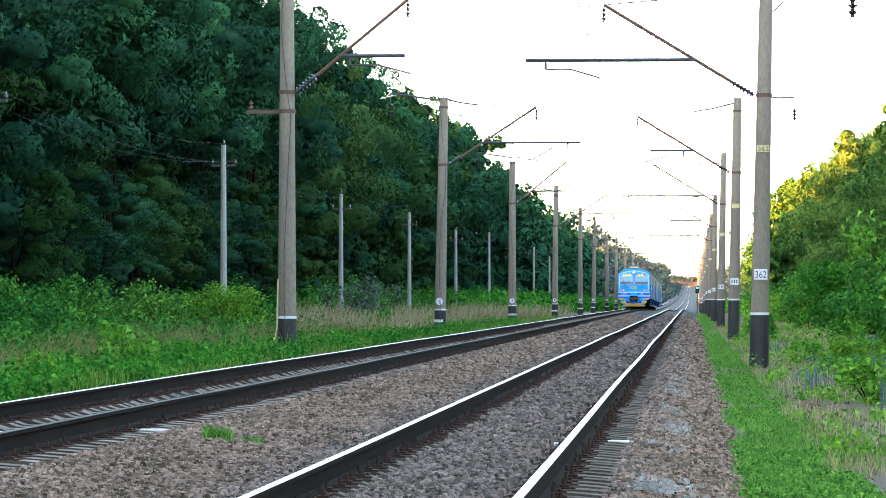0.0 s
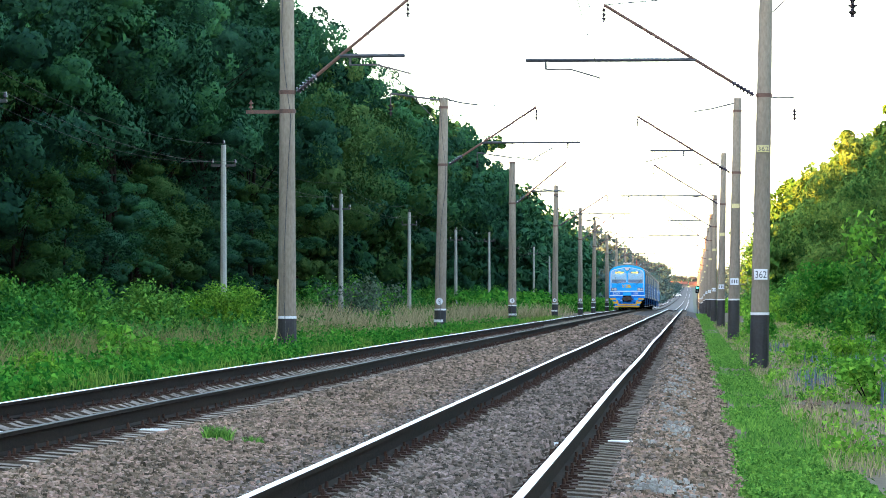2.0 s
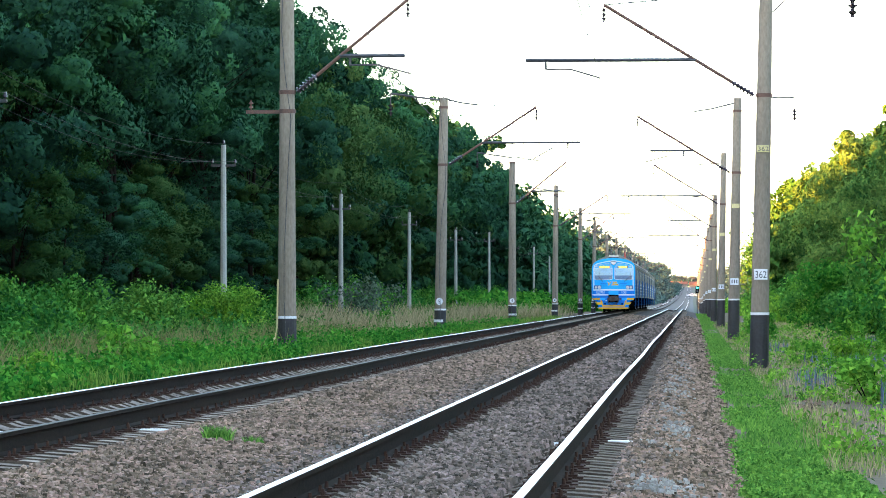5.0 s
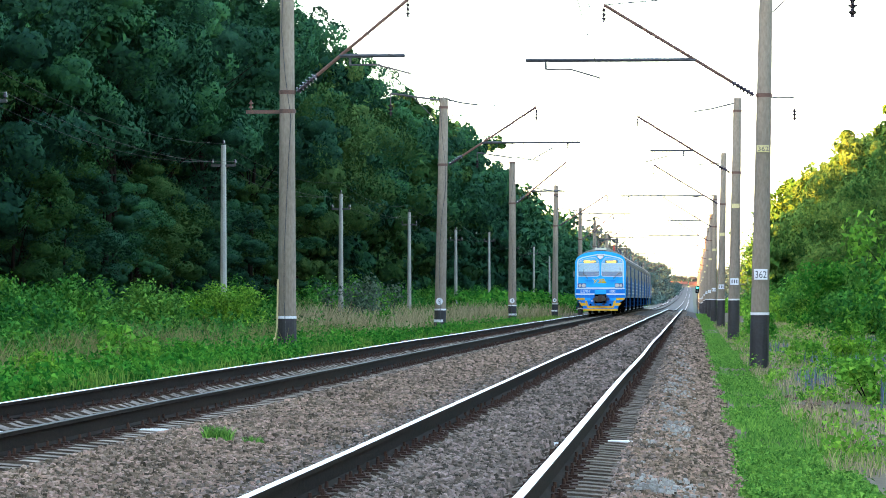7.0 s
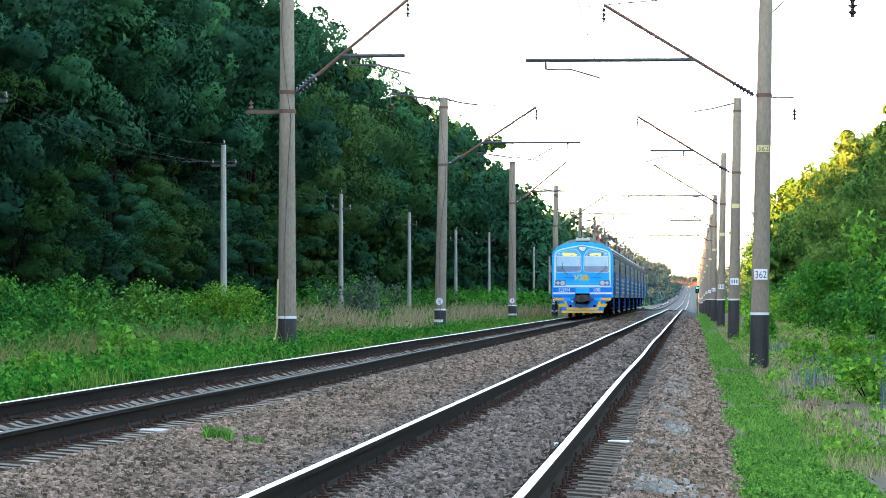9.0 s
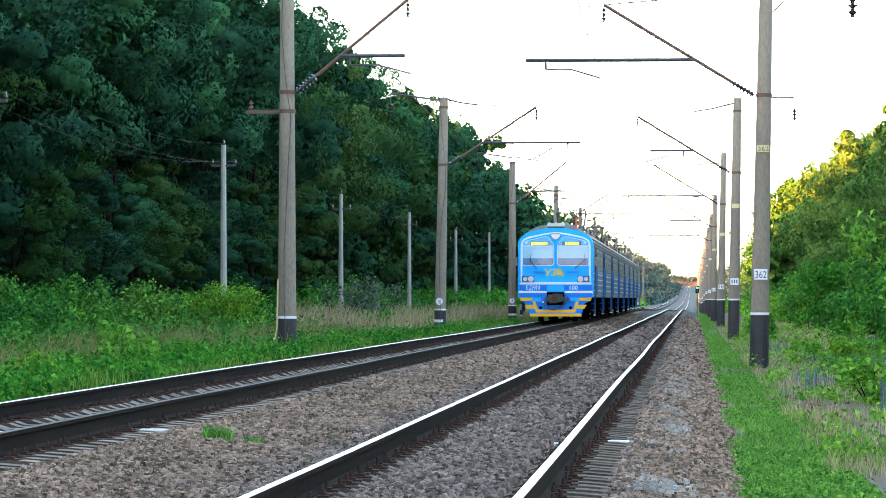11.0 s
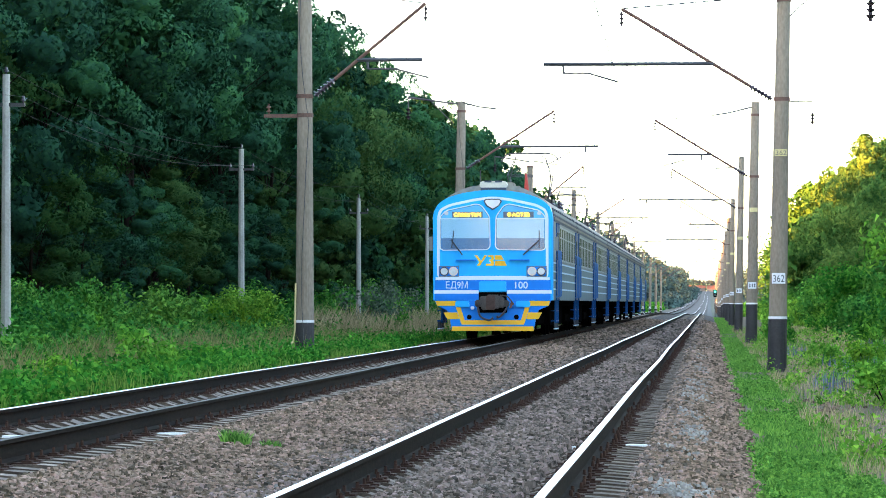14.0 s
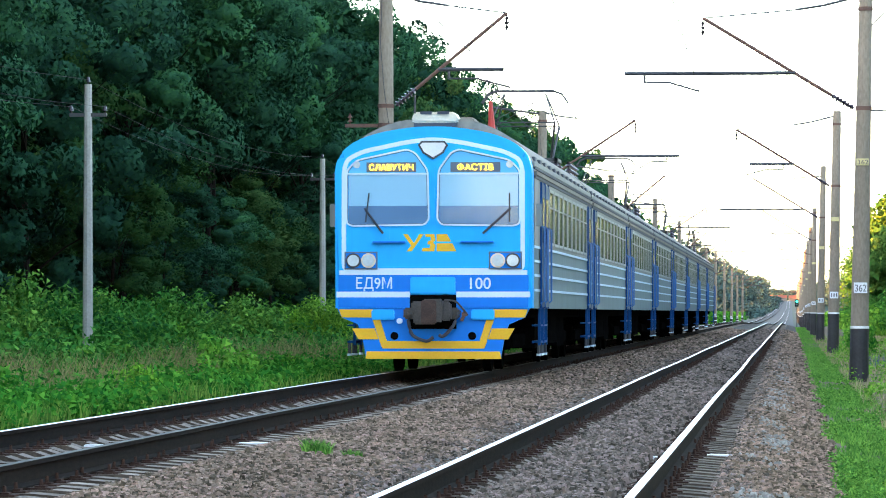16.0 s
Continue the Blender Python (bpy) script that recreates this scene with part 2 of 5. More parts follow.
# a crushed stone: an irregular block, open below
BLOCK_V = np.array([(-1, -0.9, -0.6), (1, -1, -0.6), (0.9, 1, -0.6), (-1, 0.9, -0.6), (-0.7, -0.75, 0.65), (0.75, -0.6, 0.7), (0.6, 0.75, 0.65), (-0.8, 0.6, 0.7)])
BLOCK_F = np.array([(4, 5, 6), (4, 6, 7), (0, 1, 5), (0, 5, 4), (1, 2, 6), (1, 6, 5), (2, 3, 7), (2, 7, 6), (3, 0, 4), (3, 4, 7)])


def bed_points(rng):
    pts = []
    for y0, y1, density, size in ((23, 34, 480, 0.020), (34, 48, 380, 0.0212), (48, 70, 205, 0.025), (70, 105, 85, 0.033), (105, 165, 30, 0.044), (165, 300, 8, 0.06)):
        n = int((y1 - y0) * 8.8 * density)
        x = rng.uniform(-8.3, 0.5, n)
        y = rng.uniform(y0, y1, n)
        keep = np.ones(n, bool)
        for c in (LEFT, RIGHT):
            d = np.abs(x - c)
            keep &= ~((np.abs(d - GAUGE / 2) < 0.16))
            # thin between the rails and on the sleepers' ends, where stones lie between the sleepers only
            on = (d < (1.2 if c == LEFT else 1.12) + rng.normal(0, 0.13, n)) & (np.abs(((y / 0.5435) % 1.0) - 0.5) > 0.25)
            keep &= ~(on & (rng.uniform(0, 1, n) > (np.where(d < 0.38, 0.6, 0.08) if c == RIGHT else 0.06)))
            if c == LEFT:
                keep &= ~((d < 1.15) & (rng.uniform(0, 1, n) > 0.35))
        pts.append(np.column_stack((x, y, np.full(n, size), np.where(np.abs(x - LEFT) < 1.05, -0.012, np.where(np.abs(x - RIGHT) < 0.5, 0.04, np.where(np.abs(x - RIGHT) < 1.4, 0.012, 0.0)))))[keep])
    return np.vstack(pts)


def build_stones(name, rng, p, mat, label):
    """Loose stones at points of x, y and size."""
    n = len(p)
    z = np.array([level(a, b) + lift for a, b, _, lift in p])
    s = p[:, 2, None, None] * rng.uniform(0.55, 1.5, (n, 1, 1)) * rng.uniform(0.75, 1.2, (n, 1, 3)) * np.array([0.85, 0.85, 1.3])
    v = (BLOCK_V[None] + rng.uniform(-0.33, 0.33, (n, 8, 3))) * s
    a = rng.uniform(0, 6.283, n)
    c, sn = np.cos(a), np.sin(a)
    v = np.stack((v[..., 0] * c[:, None] - v[..., 1] * sn[:, None], v[..., 0] * sn[:, None] + v[..., 1] * c[:, None], v[..., 2]), -1)
    v += np.column_stack((p[:, 0], p[:, 1], z + 0.004))[:, None]
    f = BLOCK_F[None] + (np.arange(n) * 8)[:, None, None]
    return tagged(soup(name, v.reshape(-1, 3).tolist(), f.reshape(-1, 3).tolist(), mat), label, "ballast", kind="stuff")


srng = np.random.default_rng(3)
bed = bed_points(srng)
grey = (np.abs(bed[:, 0] - RIGHT + 0.1) + srng.normal(0, 0.22, len(bed))) < 1.42
build_stones("ballast_stones", srng, bed[~grey], M_STONE, "crushed brown granite ballast stones of the track bed")
build_stones("ballast_stones", srng, bed[grey], M_STONE_G, "greyer oil-darkened ballast stones round the busy track")
# pale limestone spilt along the sleepers' ends and beside the inner rail
py = 28 + 110 * srng.uniform(0, 1, 5200) ** 1.6
pxs = np.where(srng.uniform(0, 1, 5200) < 0.65, srng.normal(-0.22, 0.12, 5200), srng.normal(-3.05, 0.10, 5200))
pn = np.array([noise.noise(Vector((a * 1.5, b * 0.35, 3.3))) for a, b in zip(pxs, py)]) + srng.normal(0, 0.25, 5200) > 0.22
build_stones("pale_gravel", srng, np.column_stack((pxs, py, np.full(5200, 0.019), np.full(5200, 0.02)))[pn], M_PALE, "pale limestone chips spilt beside the sleepers")

# bare gravel trodden out beside the masts
gx, gy = srng.normal(1.55, 0.22, 2600), srng.uniform(42, 66, 2600)
gn = np.array([noise.noise(Vector((a * 1.2, b * 0.3, 9.1))) for a, b in zip(gx, gy)]) > -0.05
build_stones("loose_gravel", srng, np.column_stack((gx, gy, np.full(2600, 0.02), np.zeros(2600)))[gn], M_STONE, "loose brown gravel in the trodden grass")

# ---- tracks ----
RAIL_OUTLINE = [(-0.075, -0.18), (0.075, -0.18), (0.075, -0.168), (0.012, -0.15), (0.010, -0.045), (0.036, -0.036), (0.036, -0.004), (-0.036, -0.004), (-0.036, -0.036), (-0.010, -0.045), (-0.012, -0.15), (-0.075, -0.168)]
HEAD_OUTLINE = [(-0.030, -0.012), (0.030, -0.012), (0.031, -0.003), (0.024, 0.0), (-0.024, 0.0), (-0.031, -0.003)]
RAIL_Y = [-30, 20] + [30 + 10 * i for i in range(38)] + [410 + 12 * i for i in range(60)] + [1150 + 60 * i for i in range(34)]


def sweep(outline, x, top, wobble):
    bm = bmesh.new()
    rows = []
    for y in RAIL_Y:
        dx = wobble * math.sin(y * 0.11 + x) + wobble * 0.6 * math.sin(y * 0.043)
        dz = wobble * 0.35 * math.sin(y * 0.16 + 2 * x)
        rows.append([bm.verts.new((x + dx + a, y, top + dz + grade(y) + b)) for a, b in outline])
    k = len(outline)
    for a, b in zip(rows, rows[1:]):
        for i in range(k):
            bm.faces.new((a[i], a[(i + 1) % k], b[(i + 1) % k], b[i]))
    return bm


def sleeper_mesh(mat):
    bm = bmesh.new()
    for sx in (-1, 1):
        outline = [(0.12 * sx, 0.0), (0.12 * sx, 0.145), (0.5 * sx, 0.15), (0.62 * sx, 0.19), (1.02 * sx, 0.19), (1.33 * sx, 0.165), (1.35 * sx, 0.155), (1.35 * sx, 0.0)]
        prism(bm, outline if sx < 0 else outline[::-1], -0.13, 0.13)
    box(bm, -0.12, 0.12, -0.13, 0.13, 0.0, 0.145)
    bmesh.ops.recalc_face_normals(bm, faces=bm.faces)
    me = bpy.data.meshes.new("sleeper")
    bm.to_mesh(me)
    bm.free()
    me.materials.append(mat)
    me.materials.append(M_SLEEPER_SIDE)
    # Side faces get a darker colour: the dark gaps between sleepers, painted on.
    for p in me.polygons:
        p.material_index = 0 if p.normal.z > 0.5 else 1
    return me


def fastening_mesh():
    bm = bmesh.new()
    for s in (-1, 1):
        for t in (-1, 1):
            cx = s * GAUGE / 2 + t * 0.105
            box(bm, cx - 0.04, cx + 0.04, -0.05, 0.05, 0.203, 0.218)
            tube(bm, [(cx, 0, 0.205), (cx, 0, 0.262)], 0.017, 6, 0.011)
    box(bm, -GAUGE / 2 - 0.19, -GAUGE / 2 + 0.19, -0.09, 0.09, 0.185, 0.203)
    box(bm, GAUGE / 2 - 0.19, GAUGE / 2 + 0.19, -0.09, 0.09, 0.185, 0.203)
    me = bpy.data.meshes.new("fastening")
    bm.to_mesh(me)
    bm.free()
    me.materials.append(M_CLIP)
    return me


SLEEPER, DIRTY_SLEEPER, FASTENING = sleeper_mesh(M_SLEEPER), sleeper_mesh(M_SLEEPER_D), fastening_mesh()
PITCH = 0.5435


def build_track(name, x, top, label):
    track = tagged(new(name), label, "railway track", kind="structure")
    for s in (-1, 1):
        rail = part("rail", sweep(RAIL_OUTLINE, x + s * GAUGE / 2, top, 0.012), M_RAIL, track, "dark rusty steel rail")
        part("running_surface", sweep(HEAD_OUTLINE, x + s * GAUGE / 2, top, 0.012), M_RAILDULL if x == LEFT and s > 0 else M_RAILTOP, rail, "polished bright steel rail head")
    rng = random.Random(int(-x * 10))
    rest = bmesh.new()
    for i in range(41, 780):
        y = (i + 0.5) * PITCH + rng.uniform(-0.02, 0.02)
        m = Matrix.Translation((x + rng.uniform(-0.06, 0.06), y, top - 0.383 + grade(y))) @ Matrix.Rotation(rng.uniform(-0.012, 0.012), 4, "Z")
        if i < 338:
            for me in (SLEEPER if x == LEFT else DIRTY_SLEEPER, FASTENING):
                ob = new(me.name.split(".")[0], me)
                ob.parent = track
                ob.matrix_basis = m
        else:
            for a, b in ((-1.35, -0.9), (-0.65, 0.65), (0.9, 1.35)):
                box(rest, x + a, x + b, y - 0.13, y + 0.13, m.translation.z + 0.02, m.translation.z + 0.17)
    tagged(part("far_sleepers", rest, M_SLEEPER, track), kind="stuff")
    # a white survey line painted across the sleepers
    for a, b, c in ((-0.52, -0.36, 0.215), (0.40, 0.57, 0.210), (0.97, 1.26, 0.188)):
        part("painted_mark", boxes((x + a, x + b, 37.30, 37.46, top - 0.30, top - c)), M_WHITE, track, "white painted mark on a sleeper")
    return track


build_track("track_1", LEFT, TOP_L, "railway track with polished rails on grey concrete sleepers")
build_track("track_2", RIGHT, TOP_R, "railway track with bright rails and ballast-covered concrete sleepers")


# ---- overhead line ----
M_PLATE = material("enamel_plate", (0.74, 0.77, 0.80), (0.62, 0.64, 0.68), 4.0, 0.45)
M_YPLATE = material("yellow_plate", (0.62, 0.55, 0.28), (0.50, 0.42, 0.20), 4.0, 0.5)
M_DIGIT = material("plate_digits", (0.06, 0.07, 0.09), (0.03, 0.03, 0.04), 4.0, 0.5)
CONTACT, CARRIER = 6.82, 8.15  # heights of the contact and the carrying wire


def insulator(bm, a, b, radius, sheds):
    a, b = Vector(a), Vector(b)
    tube(bm, (a, b), radius * 0.35, 8)
    for i in range(sheds):
        p = a.lerp(b, (i + 0.7) / (sheds + 0.4))
        d = (b - a).normalized() * (b - a).length / sheds * 0.22
        tube(bm, (p - d, p + d), radius, 12, radius * 0.45)


def mast(x, y, side, far, wire_x, lean=0.0, top=9.15, tar=1.28, label="", mark=None, feeder=None, high_feeder=None, tip_x=0.0, zt=7.26, cable=False, lift=0.0):
    """A round concrete mast with its bracket. side: the way to the track, +1 or -1; far: the steady arm pulls from beyond the wire."""
    base = level(x, y)
    g = grade(y)
    ob = thing("catenary_mast", Matrix.Translation((x, y, g)),
               label or "tall round grey concrete catenary mast with a steel bracket arm", "catenary mast", "masts of the overhead line")
    z0 = base - g - 0.4
    rad = lambda z: 0.222 - 0.0075 * z
    off = lambda z: math.tan(radians(lean)) * z
    zs = [tar + (top - tar) * i / 8 for i in range(9)]
    part("shaft", tube(bmesh.new(), [(off(z), 0, z) for z in zs], rad(tar), 20, rad(top)), M_CONC, ob, smooth=False)
    part("base", tubes(([(off(z0), 0, z0), (off(tar), 0, tar)], rad(z0) + 0.006, 20, rad(tar) + 0.004)), M_TAR, ob, "black bitumen-coated mast foot")
    part("white_ring", tubes(([(off(tar), 0, tar - 0.03), (off(tar), 0, tar + 0.03)], rad(tar) + 0.009, 20)), M_WHITE, ob)
    s = side
    for z in (6.42 + lift, 5.98 if feeder == "low" else 8.75):
        part("clamp", tubes(([(off(z), 0, z - 0.045), (off(z), 0, z + 0.045)], rad(z) + 0.02, 16)), M_RUST, ob)
    wx = (wire_x - x) * s  # from the mast towards the track
    root, tip = Vector((0.17 * s + off(6.5), 0, 6.38 + lift)), Vector((tip_x - x, 0, 8.56 + lift))
    d = (tip - root).normalized()
    part("strut", tubes(([root + d * 0.68, tip], 0.040, 8)), M_RUST, ob, "rusty slanting bracket tube")
    ins = bmesh.new()
    insulator(ins, root + d * 0.08, root + d * 0.68, 0.10, 6)
    part("insulator", ins, M_INSUL, ob, "dark glazed ribbed insulator")
    knee = Vector((1.45 * s, 0, 8.74 + lift * 0.5))
    part("tie_bar", tubes(([(0.13 * s + off(9), 0, 9.05), (0.8 * s, 0, 8.84 + lift * 0.4), knee], 0.036, 6, 0.03)), M_STEEL, ob, "dark steel tie bar at the mast top")
    part("tie_rod", tubes(([knee, tip], 0.016, 6)), M_STEEL, ob)
    drop = bmesh.new()
    insulator(drop, tip + Vector((0, 0, -0.06)), (tip.x, 0, CARRIER + lift * 0.5), 0.06, 3)
    tube(drop, [(tip.x, 0, CARRIER + lift * 0.5), (tip.x, 0, CARRIER)], 0.01, 5)
    part("hanging_insulator", drop, M_INSUL, ob)
    at = root + d * ((zt - root.z) / d.z)
    if far:
        end, br = (wx + 1.75) * s, (wx + 1.28) * s
    else:
        end, br = (wx - 0.15) * s, (wx - 1.42) * s
    part("registration_arm", tubes(([(at.x - 0.02 * s, 0, zt), (end, 0, zt)], 0.045, 8)), M_STEEL, ob, "dark horizontal registration tube")
    part("steady_arm", tubes(([(br, 0, zt), (br, 0, zt - 0.22)], 0.03, 6), ([(br, 0, zt - 0.21), (br + (wx * s - br) * 0.45, 0, zt - 0.21), (wx * s, 0, CONTACT + 0.02)], 0.024, 6)), M_STEEL, ob)
    # earthing wire down the shaft
    pts = []
    for k in range(9):
        z = 0.6 + (top - 1.0) * k / 8
        a = -1.57 + 0.75 * math.sin(k * 1.1 + y) * (1 if k > 4 else 0.35)
        pts.append((off(z) + math.cos(a) * (rad(z) + 0.012), math.sin(a) * (rad(z) + 0.012), z))
    if s > 0:
        part("earth_wire", tubes((pts, 0.009, 5)), M_STEEL, ob)
    if cable:
        part("cable", tubes(([(-0.20, -0.1, 2.1), (-0.22, -0.12, 1.0), (-0.26, -0.15, 0.75), (-0.55, -0.3, 0.42)], 0.022, 6)), M_YPLATE, ob, "yellow cable led down to the ground")
    if feeder == "low":
        part("feeder_arm", boxes((-s * 0.95, 0.1 * s, -0.04, 0.04, 5.93, 6.01)), M_RUST, ob)
        fi = bmesh.new()
        insulator(fi, (-s * 0.84, 0, 6.02), (-s * 0.84, 0, 6.25), 0.06, 2)
        part("feeder_insulator", fi, M_RUST, ob)
    if feeder == "top":
        part("feeder_arm", tubes(([(off(9), 0, 9.0), (-s * 1.85, 0, 9.28)], 0.042, 6), ([(-s * 0.15, 0, 8.3), (-s * 1.0, 0, 9.14)], 0.02, 6), ([(-s * 1.83, 0, 9.28), (-s * 1.83, 0, 8.85)], 0.02, 6)), M_STEEL, ob)
        fi = bmesh.new()
        insulator(fi, (-s * 1.83, 0, 8.9), (-s * 1.83, 0, 8.45), 0.11, 3)
        part("feeder_insulator", fi, M_INSUL, ob)
    if feeder == "side":
        part("feeder_arm", tubes(([(off(6.4), 0, 6.37), (-s * 0.84, 0, 6.37)], 0.018, 6), ([(-s * 0.84, 0, 6.37), (-s * 0.84, 0, 6.1)], 0.008, 6)), M_STEEL, ob)
        fi = bmesh.new()
        insulator(fi, (-s * 0.84, 0, 6.1), (-s * 0.84, 0, 5.82), 0.06, 3)
        part("feeder_insulator", fi, M_INSUL, ob)
    if high_feeder:
        part("high_arm", tubes(([(0, 0, 8.95), (-s * 2.25, 0, 9.05)], 0.03, 6), ([(-s * 0.15, 0, 8.2), (-s * 0.95, 0, 8.98)], 0.018, 6)), M_STEEL, ob)
        fi = bmesh.new()
        tube(fi, [(-s * 2.2, 0, 9.05), (-s * 2.2, 0, 8.75)], 0.012, 6)
        insulator(fi, (-s * 2.2, 0, 8.75), (-s * 2.2, 0, 8.24), 0.12, 3)
        part("high_insulator", fi, M_INSUL, ob)
    if mark:
        mz, text, mat = mark
        r = rad(mz)
        if text == "disc":
            bm = tubes(([(0, -r - 0.012, mz), (0, -r + 0.02, mz)], 0.13, 20))
            plate = part("plate", bm, M_PLATE, ob, "round white enamel plate")
            if mat:
                lettering("digit", mat, 0.15, M_DIGIT, plate, 0, -r - 0.015, mz - 0.075)
            else:
                part("plate_bar", boxes((-0.03, 0.03, -r - 0.018, -r - 0.013, mz - 0.06, mz + 0.06)), M_DIGIT, plate)
            part("foot_band", tubes(([(0, 0, 0.78), (0, 0, 0.88)], rad(0.8) + 0.012, 20)), M_WHITE, ob)
        else:
            plate = part("plate", boxes((off(mz) - 0.155, off(mz) + 0.155, -r - 0.02, -r + 0.05, mz - 0.125, mz + 0.125)), mat, ob, "white enamel number plate")
            if text:
                lettering("number", text, 0.17, M_DIGIT, plate, off(mz), -r - 0.022, mz - 0.085, width=0.26)
            else:
                for dx in (-0.09, 0.0, 0.09):
                    part("writing_bar", boxes((off(mz) + dx - 0.02, off(mz) + dx + 0.02, -r - 0.026, -r - 0.021, mz - 0.07, mz + 0.07)), M_DIGIT, plate)
            small = part("upper_plate", boxes((off(5.1) - 0.15, off(5.1) + 0.14, -rad(5.15) - 0.02, -rad(5.15) + 0.05, 5.08, 5.24)), M_YPLATE, ob, "small yellowed number plate")
            if text:
                lettering("number", text, 0.11, M_DIGIT, small, off(5.1), -rad(5.15) - 0.022, 5.105, width=0.25)
    return ob


RIGHT_Y = [93, 150, 216, 284, 352, 420, 488, 556, 626, 696, 766, 836, 906] + [976, 1046, 1116]
LEFT_Y = [91, 146.5, 206, 270, 332, 376, 437, 488, 556, 620, 690, 760]
for i, y in enumerate(RIGHT_Y):
    far = i % 2 == 0
    mast(1.57, y, -1, far, RIGHT + (-0.33 if far else 0.1), lean=(1.15, 1.05, 1.1, 0.7, 0.9)[i % 5], feeder="side", high_feeder=i == 0,
         tar=(1.30, 1.62, 1.6)[min(i, 2)], top=(9.2, 9.25, 9.6, 9.1)[i % 4],
         mark=(2.22, "362", M_PLATE) if i == 0 else (2.3, "", M_PLATE),
         tip_x=RIGHT - 0.24, lift=0.38 if i > 1 else 0.0,
         label="tall round concrete catenary mast with a white 362 number plate" if i == 0 else "")
for i, y in enumerate(LEFT_Y):
    far = i % 2 == 1
    mast(-9.33, y, 1, far, LEFT + (0.35 if far else -0.25), lean=(0.0, 1.0, 0.0, 0.6)[i % 4], feeder=("low", "top")[min(i, 1)],
         tar=(1.22, 1.25, 1.3)[min(i, 2)], top=(9.3, 9.12, 8.75, 9.4)[i % 4], mark=None if i == 0 else (1.55, "disc", {1: "5", 2: "4"}.get(i)),
         tip_x=LEFT + (0.46 if far else -0.33), zt=7.44 if far else 7.26, cable=i == 0, lift=0.2 if i else 0.0)


def build_wires():
    for name, ys, c, a, b in (("overhead_wires", RIGHT_Y, RIGHT, -0.33, 0.1), ("overhead_wires", LEFT_Y, LEFT, -0.25, 0.35)):
        bm = bmesh.new()
        ys = [ys[0] - 60] + ys
        xs = [c + (b if i % 2 == 0 else a) for i in range(len(ys))]
        tube(bm, [(x, y, CONTACT + grade(y)) for x, y in zip(xs, ys)], 0.009, 5)
        for (x0, y0), (x1, y1) in zip(zip(xs, ys), zip(xs[1:], ys[1:])):
            sag = lambda t: CARRIER - 0.9 * 4 * t * (1 - t)
            pts = [(x0 + (x1 - x0) * t, y0 + (y1 - y0) * t, sag(t) + grade(y0 + (y1 - y0) * t)) for t in (k / 8 for k in range(9))]
            tube(bm, pts, 0.008, 5)
            for p in pts[1:-1]:
                tube(bm, [p, (p[0], p[1], CONTACT + grade(p[1]))], 0.004, 4)
        tagged(part(name, bm, M_WIRE), "thin copper contact and carrier wires over the track", "overhead wire", kind="stuff")


build_wires()

# ---- telegraph line ----
M_TELE = material("pale_concrete", (0.40, 0.39, 0.36), (0.26, 0.25, 0.23), 2.0, 0.9, bump=0.2, fine=20.0)


def telegraph_pole(y, h, timber=False):
    x = -15.5
    ob = thing("telegraph_pole", pose(x, y, grade(y)), "slim weathered telegraph pole with a short crossarm and insulators", "utility pole", "telegraph poles along the wood")
    part("shaft", tubes(([(0, 0, 0), (0, 0, h * 0.5), (0, 0, h)], 0.125, 8, 0.085)), M_BARK if timber else M_TELE, ob)
    part("crossarm", boxes((-0.42, 0.42, -0.05, 0.05, h - 0.72, h - 0.64)), M_STEEL, ob, bevel=0.01)
    for dx, z in ((-0.38, h - 0.64), (0.38, h - 0.64), (0.0, h)):
        bm = bmesh.new()
        tube(bm, [(dx, 0, z), (dx, 0, z + 0.06)], 0.02, 6)
        tube(bm, [(dx, 0, z + 0.05), (dx, 0, z + 0.16)], 0.055, 10, 0.03)
        part("insulator", bm, M_INSUL, ob)


TELE_Y = [43.2, 86.5, 130.5, 174.5, 217, 260, 303, 346, 389, 432]
for i, y in enumerate(TELE_Y):
    telegraph_pole(y, (6.75, 6.7, 6.75, 6.3, 6.4, 6.2)[i % 6], timber=False)
bm = bmesh.new()
for (ya, yb) in zip(TELE_Y, TELE_Y[1:]):
    for dx, z in ((-0.38, 6.2), (0.38, 6.2), (0, 6.8)):
        tube(bm, [(-15.5 + dx, ya + (yb - ya) * t, z - 0.45 * 4 * t * (1 - t)) for t in (k / 6 for k in range(7))], 0.005, 5)
tagged(part("telegraph_wires", bm, M_WIRE), "sagging dark telegraph wires between the poles", "wire", kind="stuff")


# ---- train ----
M_BLUE = material("train_blue", (0.001, 0.44, 0.92), (0.001, 0.40, 0.87), 0.8, 0.35, fine=9.0, spec=0.06, stretch=(1, 1, 0.3))
M_DEEP = material("train_deep_blue", (0.001, 0.205, 0.72), (0.001, 0.18, 0.66), 1.0, 0.35, spec=0.06, fine=9.0, stretch=(1, 1, 0.3))
M_SIDE = material("side_blue_grey", (0.140, 0.205, 0.225), (0.095, 0.145, 0.160), 0.7, 0.5, fine=6.0, stretch=(1, 1, 0.25))
M_UPPER = material("side_grey", (0.265, 0.272, 0.245), (0.175, 0.183, 0.163), 0.7, 0.55, fine=6.0, stretch=(1, 1, 0.25))
M_LINE = material("pale_stripe", (0.60, 0.76, 0.88), (0.52, 0.68, 0.80), 2.0, 0.4)
M_YELLOW = material("train_yellow", (0.80, 0.45, 0.008), (0.70, 0.37, 0.006), 2.0, 0.4)
M_ROOF = material("roof_grey", (0.31, 0.275, 0.215), (0.17, 0.155, 0.125), 1.0, 0.8, bump=0.2, fine=8.0)
